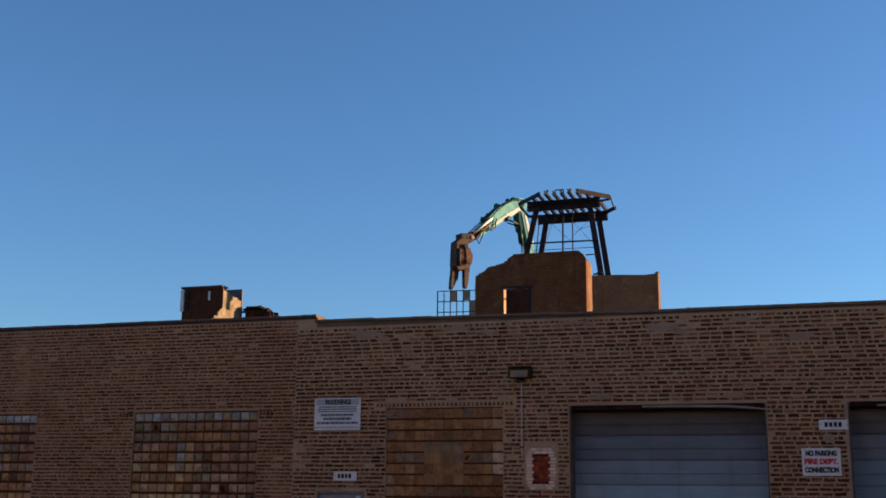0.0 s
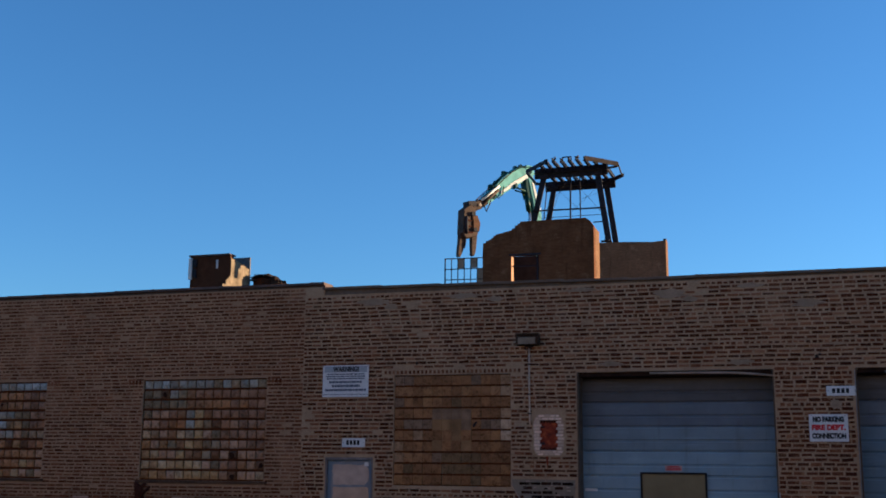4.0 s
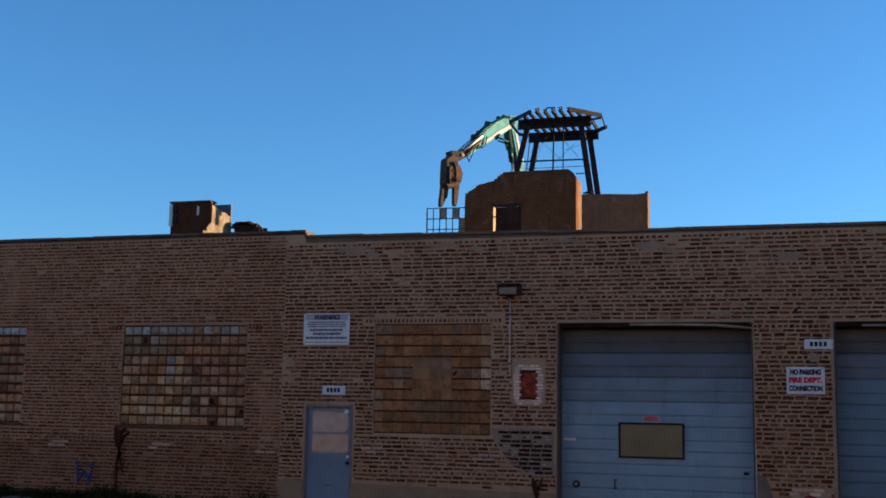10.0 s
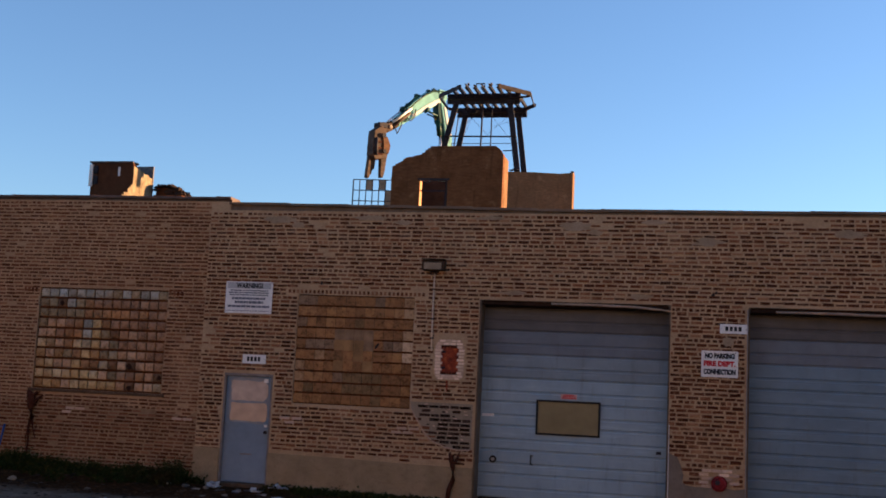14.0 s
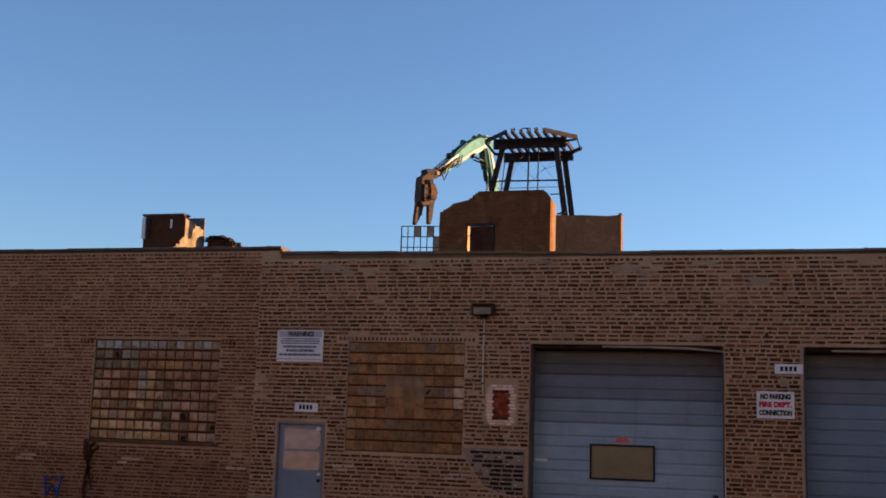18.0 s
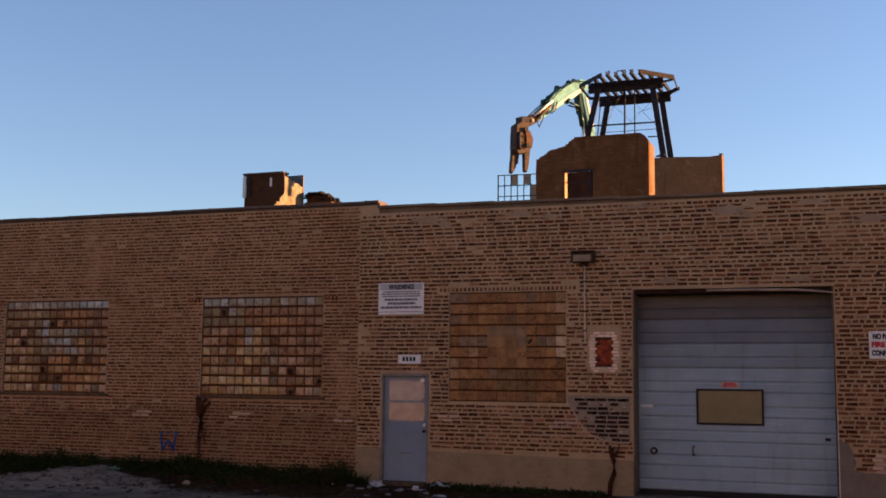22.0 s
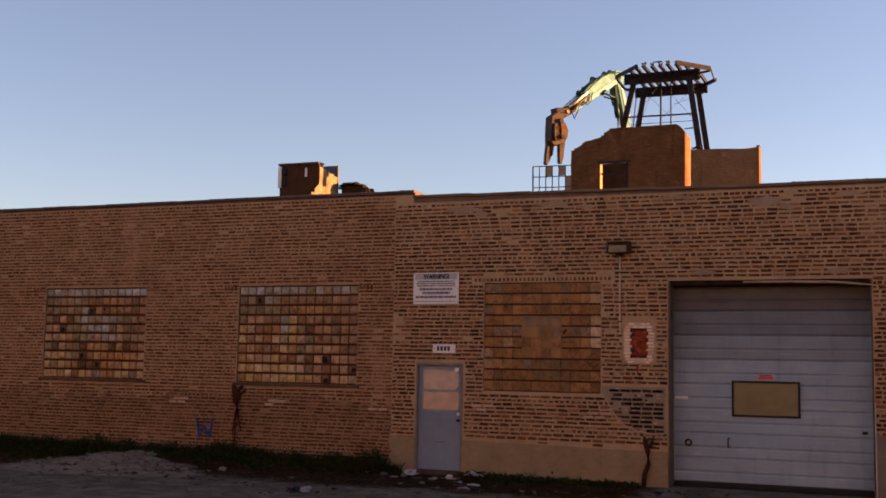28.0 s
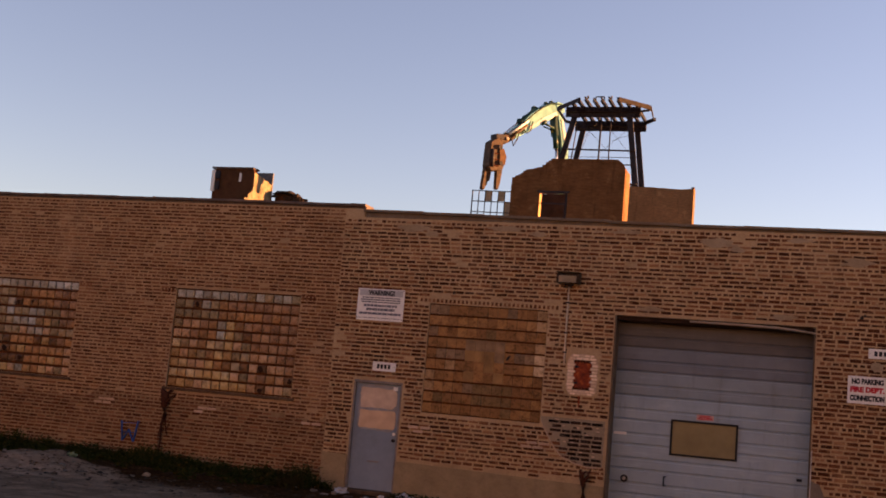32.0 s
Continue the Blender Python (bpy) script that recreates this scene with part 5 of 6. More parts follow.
fire = thing("fire_connection_sign", "white metal no parking sign with black and red lettering", "sign")
fy_ = WR - 0.028
part("panel", box(-0.045, 0.575, fy_, fy_ + 0.006, 2.37, 2.825, 0.003), M_WHITE, fire)
for z, txt, w, mat in ((2.74, "NO PARKING", 0.50, M_INK), (2.605, "FIRE DEPT.", 0.54, M_RED), (2.465, "CONNECTION", 0.54, M_INK)):
    lettering(txt, 0.096, w, face(0.265, z, fy_ - 0.003), mat, fire, "letter", "painted sign letter", 0.07)
for x in (0.0, 0.53):
    part("screw", rod((x, fy_ - 0.006, 2.80), (x, fy_ + 0.03, 2.80), 0.008, seg=8), M_STEEL_DARK, fire)


def number_plate(name, x0, x1, z0, z1, label):
    t = thing(name, label, "plate", group="number plates on the front")
    part("panel", box(x0, x1, WR - 0.026, WR - 0.018, z0, z1, 0.003), M_WHITE, t)
    w = (x1 - x0) * 0.62
    for k in range(4):
        x = (x0 + x1) / 2 - w / 2 + w * k / 4
        part("print_bar", box(x, x + w / 4 - 0.022, WR - 0.029, WR - 0.0265, z0 + 0.045, z1 - 0.04), M_INK, t, "dark bar in place of a digit")
    for x in (x0 + 0.03, x1 - 0.03):
        part("screw", rod((x, WR - 0.030, (z0 + z1) / 2), (x, WR, (z0 + z1) / 2), 0.007, seg=8), M_STEEL_DARK, t)
    return t


number_plate("number_plate", -8.56, -8.09, 2.25, 2.42, "small white plate above the entrance door")
number_plate("number_plate", 0.26, 0.735, 3.13, 3.295, "small white plate beside the garage door")


# ---- wall lamp and conduit ----
def wall_lamp():
    t = thing("wall_lamp", "dark bronze wall pack lamp with a pale lens", "lamp")
    o = [(-0.22, 4.10), (-0.02, 4.10), (0.0, 4.14), (0.0, 4.29), (-0.14, 4.30), (-0.2, 4.25)]
    b = bmesh.new()
    f = b.faces.new([b.verts.new((-5.09, WR + y, z)) for y, z in o])
    r = bmesh.ops.extrude_face_region(b, geom=[f])
    bmesh.ops.translate(b, vec=(0.42, 0, 0), verts=[v for v in r["geom"] if isinstance(v, bmesh.types.BMVert)])
    bmesh.ops.recalc_face_normals(b, faces=b.faces[:])
    bmesh.ops.bevel(b, geom=b.edges[:], offset=0.012, segments=2, affect='EDGES')
    part("housing", b, M_BRONZE, t, "dark bronze housing")
    part("lens", prism([(-5.04, 4.115), (-4.72, 4.115), (-4.72, 4.235), (-5.04, 4.235)], WR - 0.235, WR - 0.205), plain("frosted_lens", (0.22, 0.165, 0.11), 0.4, 0, 0.2), t, "pale frosted lens")
    part("hood", box(-5.095, -4.665, WR - 0.225, WR + 0.002, 4.298, 4.312, 0.005), M_BRONZE, t, "dark top hood")
    part("back_plate", box(-4.97, -4.80, WR - 0.012, WR + 0.01, 4.03, 4.12, 0.004), M_STEEL_DARK, t, "dark mounting plate")
    c = thing("conduit", "thin pale metal conduit below the wall lamp", "conduit")
    pipe = plain("galvanised_pipe", (0.50, 0.38, 0.28), 0.5, 0.2, 0.2, 8)
    part("pipe", tube([(-4.88, WR - 0.022, 4.05), (-4.88, WR - 0.022, 3.3), (-4.875, WR - 0.022, 2.75), (-4.87, WR - 0.015, 2.66), (-4.87, WR + 0.02, 2.63)], [0.016] * 5, 8), pipe, c)
    for z in (3.75, 3.2, 2.85):
        part("clip", box(-4.915, -4.845, WR - 0.040, WR + 0.002, z, z + 0.025, 0.004), M_STEEL_DARK, c)
    return t


wall_lamp()


# ---- rusty hatch in a whitewashed brick surround ----
def hatch():
    t = thing("rusty_hatch", "rust red metal hatch ringed by whitewashed brick ends", "hatch")
    x0, x1, z0, z1 = VENT
    part("hatch_plate", box(x0 + 0.006, x1 - 0.006, WR + 0.006, WR + 0.06, z0 + 0.006, z1 - 0.006, 0.006), M_RUST, t, "rusty red plate")
    b = box(x0 + 0.03, x1 - 0.03, WR - 0.006, WR + 0.006, (z0 + z1) / 2 - 0.012, (z0 + z1) / 2 + 0.012)
    part("hatch_rib", b, M_RUST, t)
    for z in (z0 + 0.12, z1 - 0.12):
        part("hinge", box(x0 + 0.02, x0 + 0.09, WR - 0.008, WR + 0.006, z - 0.02, z + 0.02, 0.004), M_STEEL_DARK, t)
    rng = random.Random(6)
    # pale mortar ring with cut corners, and toothed whitewashed brick ends on it
    m = (x0 + x1) / 2
    for o in ([(x0 - 0.10, z0), (x0 + 0.002, z0), (x0 + 0.002, z1), (x0 - 0.10, z1)], [(x1 - 0.002, z0), (x1 + 0.10, z0), (x1 + 0.10, z1), (x1 - 0.002, z1)],
              [(x0 - 0.10, z1 + 0.001), (x1 + 0.10, z1 + 0.001), (x1 + 0.04, z1 + 0.10), (m, z1 + 0.115), (x0 - 0.04, z1 + 0.10)], [(x0 - 0.05, z0 - 0.09), (x1 + 0.05, z0 - 0.09), (x1 + 0.10, z0 - 0.001), (x0 - 0.10, z0 - 0.001)]):
        part("surround_mortar", prism(o, WR - 0.006, WR + 0.03), M_PALE_DULL, t, "smeared whitish mortar")
    n = 9
    for k in range(n):
        z = z0 + (z1 - z0) * (k + 0.5) / n
        for s, xe in ((-1, x0), (1, x1)):
            o = 0.030 * ((k + (s > 0)) % 2) + rng.uniform(-0.004, 0.006)
            e = 0.105 - 0.03 * (k in (0, n - 1)) + rng.uniform(-0.012, 0.008)
            xa, xb = (xe - e, xe + o) if s < 0 else (xe - o, xe + e)
            part("surround_brick", box(xa, xb, WR - 0.016 + rng.uniform(-0.003, 0.003), WR + 0.04, z - 0.021, z + 0.021, 0.006), M_PALE_BRICK, t)
    for zz, half in ((z0 - 0.03, 0.25), (z0 - 0.075, 0.20), (z1 + 0.03, 0.25), (z1 + 0.08, 0.19)):
        x = m - half
        while x < m + half - 0.03:
            w = rng.uniform(0.075, 0.12)
            o = 0.012 * rng.random()
            part("surround_brick", box(x, min(x + w, m + half), WR - 0.016 + rng.uniform(-0.003, 0.003), WR + 0.02, zz - 0.018 - o * (zz > z1 and zz < z1 + 0.05), zz + 0.018 + o * (zz < z0 and zz > z0 - 0.05), 0.006), M_PALE_BRICK, t)
            x += w + 0.014
    for k in range(6):  # dark spots along the plate's upper and lower edges
        x = x0 + 0.03 + (x1 - x0 - 0.06) * k / 5
        for z in (z0 + 0.02, z1 - 0.02):
            part("eaten_edge", rod((x, WR - 0.002, z), (x, WR + 0.02, z), rng.uniform(0.022, 0.034), seg=9), M_VINE, t)
    part("rust_run", prism([(-4.58, 2.10), (-4.54, 2.10), (-4.545, 1.95), (-4.56, 1.88), (-4.575, 2.0)], WR - 0.012, WR - 0.0095), M_RUST, t, "rust streak below the hatch")
    return t


hatch()

# ---- cement patch with a curved rim by the garage door ----
M_PATCH_BRICK = brick_material("dark_patch_brick", [(0.0, (0.010, 0.006, 0.005)), (1.0, (0.046, 0.024, 0.015))], (0.2, 0.17, 0.13), 0.6, 0.8)


def patch():
    pts = [(-5.23, 1.69), (-4.06, 1.69), (-4.06, 0.86)]
    arc = [(-4.3, 0.855), (-4.55, 0.90), (-4.8, 1.0), (-4.95, 1.15), (-5.08, 1.36), (-5.17, 1.5)]
    t = tagged(part("cement_patch", prism(pts + arc, WR - 0.0025, WR + 0.01), M_MORTAR_GREY), "grey cement repair with a curved raised rim", "wall patch", kind="structure")
    rng = random.Random(31)
    gaps = (0.3, 0.0, 0.35, 0.15, 0.1, 0.05, 0.0, 0.4, 0.5, 0.0)   # share of bricks lost under cement, by course
    for j in range(10):
        z = 0.885 + 0.0785 * j
        x = -4.07
        while True:
            w = 0.195 * rng.uniform(0.75, 1.08)
            x -= w + rng.uniform(0.014, 0.028)
            edge = next((a[0] + (b_[0] - a[0]) * (z - a[1]) / (b_[1] - a[1]) for a, b_ in zip(arc, arc[1:]) if a[1] <= z <= b_[1]), -5.2)
            if x < edge + 0.05:
                break
            if rng.random() < gaps[j]:
                if rng.random() < 0.6:  # a corner of the brick still shows
                    f, q = rng.uniform(0.15, 0.5) * w, x + rng.uniform(0, 0.5) * w
                    part("patch_brick", box(q, q + f, WR - 0.008, WR + 0.01, z + 0.006, z + rng.uniform(0.024, 0.036), 0.004), M_PATCH_BRICK, t)
                continue
            part("patch_brick", box(x, x + w, WR - 0.010, WR + 0.01, z + rng.uniform(0, 0.004), z + rng.uniform(0.046, 0.056), 0.004), M_PATCH_BRICK, t)
    for k in range(44):  # whitish dabs
        x, z = rng.uniform(-5.1, -4.12), rng.uniform(1.0, 1.66)
        if x < -4.55 - 0.6 * math.sqrt(max(0.0, (z - 0.9) / 0.7)) + 0.05:
            continue
        part("paint_dab", box(x, x + rng.uniform(0.02, 0.07), WR - 0.0055, WR, z, z + rng.uniform(0.012, 0.03), 0.002), M_PALE_DULL, t, "whitish paint dab")
    part("cement_rim", tube([(x, WR - 0.008, z) for x, z in [(-4.08, 0.87)] + arc + [(-5.22, 1.62)]], [0.010, 0.014, 0.017, 0.013, 0.016, 0.013, 0.010, 0.006], 8), M_PALE_DULL, t, "whitish raised rim")


patch()


# ---- dead woody stems climbing the wall ----
def dead_stem(name, main, radii, twigs, label):
    t = thing(name, label, "dead vine", group="dead stems on the wall")
    part("stem", tube(main, radii, 9), M_VINE, t)
    for pts, r in twigs:
        part("twig", tube(pts, [r, r * 0.8, r * 0.35][:len(pts)], 7), M_VINE, t)
    return t


y_ = FY - 0.05
dead_stem("dead_stem", [(-12.99, y_, 0.1), (-12.97, y_, 0.5), (-12.99, y_, 0.8), (-12.93, y_, 1.02), (-12.97, y_, 1.2), (-12.98, y_, 1.42), (-13.06, y_, 1.53)], [0.018, 0.018, 0.024, 0.045, 0.07, 0.085, 0.03],
          [([(-12.97, y_, 1.2), (-12.86, y_, 1.35), (-12.72, y_, 1.45)], 0.04), ([(-12.93, y_, 1.02), (-12.87, y_, 0.72), (-12.82, y_, 0.6)], 0.018),
           ([(-12.98, y_, 0.8), (-13.03, y_, 0.62), (-13.0, y_, 0.3)], 0.016), ([(-12.98, y_, 1.4), (-12.85, y_, 1.5), (-12.8, y_, 1.51)], 0.035), ([(-12.97, y_, 0.7), (-12.85, y_, 0.73), (-12.80, y_, 0.9)], 0.012)],
          "dark dead woody vine below the window sill")
y_ = WR - 0.07
dead_stem("dead_stem", [(-4.44, y_, -0.06), (-4.42, y_, 0.16), (-4.35, y_, 0.34), (-4.36, y_, 0.55), (-4.40, y_, 0.7), (-4.43, y_, 0.82)], [0.04, 0.045, 0.042, 0.045, 0.045, 0.02],
          [([(-4.37, y_, 0.6), (-4.30, y_, 0.68), (-4.25, y_, 0.83)], 0.032), ([(-4.39, y_, 0.68), (-4.36, y_, 0.76), (-4.33, y_, 0.80)], 0.022)],
          "dark dead stem against the concrete base")

# ---- blue painted letter ----
M_BLUE = plain("blue_spray_paint", (0.03, 0.095, 0.33), 0.6, 0, 0.35, 18, 0.4)
gr = thing("graffiti_letter", "blue spray painted letter low on the brick wall", "graffiti")
for p_, q_ in (((-13.92, 0.82), (-13.86, 0.42)), ((-13.86, 0.42), (-13.73, 0.66)), ((-13.73, 0.66), (-13.60, 0.42)), ((-13.60, 0.42), (-13.53, 0.84)), ((-13.94, 0.78), (-13.52, 0.79)), ((-13.88, 0.60), (-13.58, 0.60))):
    part("stroke", bar((p_[0], FY - 0.012, p_[1]), (q_[0], FY - 0.014, q_[1]), 0.095, 0.006), M_BLUE, gr)

# ---- fire department connection ----
M_HOSE = plain("weathered_red_paint", (0.18, 0.013, 0.017), 0.6, 0, 0.35, 14, 0.5)
fd = thing("fire_hose_inlet", "red painted fire hose inlet with whitewashed bricks around", "hose inlet")
part("flange", rod((0.29, WR - 0.05, 0.56), (0.29, WR + 0.01, 0.56), 0.135, seg=28), M_HOSE, fd, "round red flange")
part("inlet", rod((0.29, WR - 0.15, 0.56), (0.29, WR - 0.05, 0.56), 0.085, 0.11, seg=24), M_HOSE, fd, "red inlet body")
part("inlet_cap", rod((0.262, WR - 0.19, 0.59), (0.262, WR - 0.12, 0.585), 0.042, seg=18), M_STEEL_DARK, fd, "dark inlet cap")
dome = bmesh.new()
bmesh.ops.create_uvsphere(dome, u_segments=20, v_segments=12, radius=0.105)
bmesh.ops.scale(dome, vec=(1, 0.8, 1), verts=dome.verts)
bmesh.ops.translate(dome, vec=(0.30, WR - 0.08, 0.55), verts=dome.verts)
for f in dome.faces:
    f.smooth = True
part("inlet_dome", dome, M_HOSE, fd, "rounded crimson inlet cap")
part("lug", box(0.27, 0.33, WR - 0.15, WR - 0.08, 0.655, 0.685, 0.008), M_HOSE, fd, "red coupling lug")
rng = random.Random(3)
for j in range(5):
    for i in range(4):
        x, z = 0.0 + 0.17 * i - 0.05 * (j % 2), 0.485 + 0.066 * j
        if (x + 0.08 - 0.29) ** 2 + (z + 0.025 - 0.56) ** 2 < 0.020 or x > 0.5 or rng.random() < 0.06:
            continue
        part("whitewashed_brick", box(x, x + 0.16, WR - 0.036, WR + 0.01, z, z + 0.048, 0.004), M_PALE_DULL if j < 3 or i % 2 else M_PALE_BRICK, fd)

# guard strips at the garage jambs
gs = thing("corner_guard", "pale painted steel corner guard at the garage opening", "corner guard", group="corner guards")
part("angle_strip", box(GAR1[1] + 0.002, GAR1[1] + 0.018, WR - 0.036, WR + 0.05, -0.05, 1.52, 0.004), plain("worn_guard", (0.50, 0.46, 0.42), 0.6, 0, 0.3, 6, 0.6), gs)
gs = thing("corner_guard", "thin grey steel corner guard at the second garage opening", "corner guard", group="corner guards")
part("angle_strip", box(GAR2[0] - 0.016, GAR2[0] - 0.002, WR - 0.034, WR + 0.05, -0.05, 3.56, 0.004), plain("grey_guard", (0.22, 0.2, 0.19), 0.5), gs)


# ---- weeds, leaves and litter ----
def blades(name, spots, mat, label):
    """Tufts of weeds, part bent blades, part small leaves on thin stalks; spots: (x, y, height, spread, count)."""
    verts, faces = [], []
    rng = random.Random(len(spots))
    for x, y, h, sp, n in spots:
        for _ in range(n):
            a, r = rng.uniform(0, 2 * math.pi), sp * math.sqrt(rng.random())
            px_, py_ = x + r * math.cos(a), min(y + r * math.sin(a) * 0.7, FY - 0.06)
            g = ground_height(px_, py_) - 0.02
            hh, b_ = h * rng.uniform(0.25, 1.0) * (1 - 0.5 * r / sp), rng.uniform(0, 2 * math.pi)
            lx, ly = math.cos(b_) * hh * rng.uniform(0.2, 0.8), math.sin(b_) * hh * rng.uniform(0.1, 0.5)
            ly = min(ly, FY - 0.03 - py_)
            k = len(verts)
            if rng.random() < 0.35:
                w = rng.uniform(0.006, 0.012)
                dx, dy = -math.sin(b_) * w, math.cos(b_) * w
                verts += [(px_ - dx, py_ - dy, g), (px_ + dx, py_ + dy, g), (px_ + lx * 0.35 + dx * 0.8, py_ + ly * 0.35 + dy * 0.8, g + hh * 0.6), (px_ + lx * 0.35 - dx * 0.8, py_ + ly * 0.35 - dy * 0.8, g + hh * 0.6), (px_ + lx, py_ + ly, g + hh)]
                faces += [(k, k + 1, k + 2, k + 3), (k + 3, k + 2, k + 4)]
                continue
            for q in range(3):  # leaves up a stalk
                u = rng.uniform(0.35, 1.0)
                c = Vector((px_ + lx * u, min(py_ + ly * u, FY - 0.06), g + hh * u))
                m = Euler((rng.uniform(-0.9, 0.9), rng.uniform(-0.9, 0.9), rng.uniform(0, 6.28))).to_matrix() * rng.uniform(0.018, 0.042)
                k = len(verts)
                verts += [tuple(c + m @ Vector(o)) for o in ((-1, 0, 0), (0, -0.5, 0.15), (1.1, 0, 0), (0, 0.5, 0.15))]
                faces.append((k, k + 1, k + 2, k + 3))
    me = bpy.data.meshes.new(name)
    me.from_pydata(verts, [], faces)
    me.materials.append(mat)
    return tagged(new(name, me), label, "weeds", kind="stuff")


def grass_material():
    k = Mat("weed_green", 0.9, 0.0, 0.05)
    c = k.ramp(k.each(), [(0, (0.010, 0.016, 0.003)), (0.6, (0.022, 0.032, 0.006)), (0.9, (0.042, 0.044, 0.011)), (1, (0.075, 0.046, 0.015))])
    c = k.mix(k.step(k.noise(0.9, 4), 0.5, 0.7), c, (0.03, 0.02, 0.007))
    return k.done(c)


M_GRASS = grass_material()
rng = random.Random(21)
spots = []
for i in range(640):
    x = rng.uniform(-21, -9.5)
    y = FY - 0.08 - abs(rng.gauss(0, 0.46))
    tall = 0.20 + 0.55 * max(0, noise.noise(Vector((x * 1.5, 2, 0))) + 0.15)
    spots.append((x, y, tall * (1.35 if y > 19.6 else 0.7), 0.2, 44))
for x, h, n in ((-16.7, 0.55, 26), (-14.9, 0.42, 18), (-13.9, 0.34, 16), (-12.3, 0.36, 30), (-12.0, 0.46, 20), (-10.9, 0.40, 24), (-9.45, 0.42, 80), (-9.25, 0.34, 80)):
    spots.append((x, FY - 0.2, h, 0.16, n))
blades("weeds_left", spots, M_GRASS, "dark green weeds along the foot of the wall")
spots = []
for i in range(230):
    x = rng.uniform(-7.75, -4.5)
    y = FY - 0.12 - abs(rng.gauss(0, 0.3))
    spots.append((x, y, rng.uniform(0.07, 0.17) + (0.06 if x < -6.5 else 0), 0.13, 26))
for x, h in ((-6.52, 0.36), (-6.15, 0.27), (-5.6, 0.22), (-7.3, 0.26), (-5.1, 0.2), (-7.6, 0.2)):
    spots.append((x, FY - 0.2, h, 0.06, 16))
blades("weeds_right", spots, M_GRASS, "thin green weeds along the concrete base")


def scatter(name, n, area, size, mat, label, seed, category):
    """Small flat scraps lying on the ground."""
    rng = random.Random(seed)
    verts, faces = [], []
    x0, x1, y0, y1 = area
    for _ in range(n):
        x, y, a, s = rng.uniform(x0, x1), rng.uniform(y0, y1), rng.uniform(0, 6.28), size * rng.uniform(0.5, 1.4)
        g, k = ground_height(x, y) + 0.004, len(verts)
        for u in range(5):
            r = s * rng.uniform(0.6, 1.0)
            verts.append((x + r * math.cos(a + 1.257 * u), y + r * math.sin(a + 1.257 * u), g + rng.uniform(0, s * 0.5)))
        verts.append((x, y, g + s * 0.45))
        faces += [(k + u, k + (u + 1) % 5, k + 5) for u in range(5)]
    me = bpy.data.meshes.new(name)
    me.from_pydata(verts, [], faces)
    me.materials.append(mat)
    return tagged(new(name, me), label, category, kind="stuff")


k = Mat("dead_leaf", 0.9, 0.0, 0.05)
M_LEAF = k.done(k.ramp(k.each(), [(0, (0.025, 0.012, 0.006)), (0.6, (0.05, 0.024, 0.011)), (1, (0.09, 0.046, 0.02))]))
k = Mat("stone_chip", 0.95, 0.0, 0.05)
M_CHIP = k.done(k.ramp(k.each(), [(0, (0.04, 0.03, 0.024)), (0.6, (0.085, 0.068, 0.055)), (1, (0.15, 0.125, 0.1))]))
k = Mat("dark_earth", 0.97, 0.0, 0.03)
M_CLOD = k.done(k.ramp(k.each(), [(0, (0.02, 0.014, 0.010)), (1, (0.06, 0.044, 0.033))]), k.noise(60, 4), 0.006, 0.5)
scatter("fallen_leaves", 2200, (-20, -8.2, 17.5, 19.9), 0.035, M_LEAF, "brown fallen leaves on the dirt", 1, "leaves")
scatter("fallen_leaves", 500, (-8.2, -3.0, 18.2, 20.0), 0.03, M_LEAF, "brown fallen leaves on the dirt", 2, "leaves")
scatter("gravel", 420, (-17, 4, 14.6, 18.6), 0.055, M_CHIP, "coarse crushed stone on the dirt", 6, "gravel")
scatter("clods", 300, (-16, 3, 16.6, 19.4), 0.06, M_CLOD, "dark clods of earth on the dirt", 7, "clods")
scatter("gravel", 1500, (-20, -2, 15.0, 18.2), 0.022, M_CHIP, "crushed concrete gravel", 3, "gravel")


def crumple(size, seed, squash=0.5):
    b = bmesh.new()
    bmesh.ops.create_icosphere(b, subdivisions=3, radius=1)
    for v in b.verts:
        q = v.co.copy()
        v.co *= 0.9 + 0.8 * noise.noise(q * 1.9 + Vector((seed, 0, 0))) + 0.45 * abs(noise.noise(q * 4 + Vector((0, seed, 0)))) + 0.35 * noise.noise(q * 9 + Vector((0, 0, seed)))
    bmesh.ops.scale(b, vec=(size, size * 0.7, size * squash), verts=b.verts)
    return b


def litter(x, y, size, seed, colour, label, name="plastic_bag", cat="litter", squash=0.55):
    b = crumple(size, seed, squash)
    b.transform(pose(x, y, ground_height(x, y) + size * squash * 0.6, 0, 0, seed * 50))
    ob = part(name, b, plain(name + "_surface", colour, 0.5, 0, 0.2, 12))
    return tagged(ob, label, cat, group="litter on the ground")


litter(-7.55, 19.72, 0.15, 1, (0.33, 0.32, 0.33), "crumpled white plastic bag beside the entrance", squash=0.45)
litter(-8.80, 19.72, 0.15, 2, (0.34, 0.33, 0.34), "crumpled pale plastic scrap by the door", squash=0.4)
litter(-7.90, 19.45, 0.075, 3, (0.5, 0.48, 0.46), "white paper cup crushed on the ground", "paper_cup")
litter(-7.08, 18.5, 0.10, 4, (0.36, 0.35, 0.35), "scrap of white paper on the dirt", "paper_scrap", squash=0.2)
litter(-6.95, 17.7, 0.13, 9, (0.22, 0.2, 0.19), "flattened cardboard scrap on the dirt", "cardboard_scrap", squash=0.2)
litter(-6.85, 17.3, 0.16, 11, (0.05, 0.03, 0.03), "dark torn wrapper on the dirt", "wrapper", squash=0.2)
litter(-9.03, 16.1, 0.095, 5, (0.27, 0.25, 0.27), "crumpled white plastic bag on the gravel", squash=0.6)
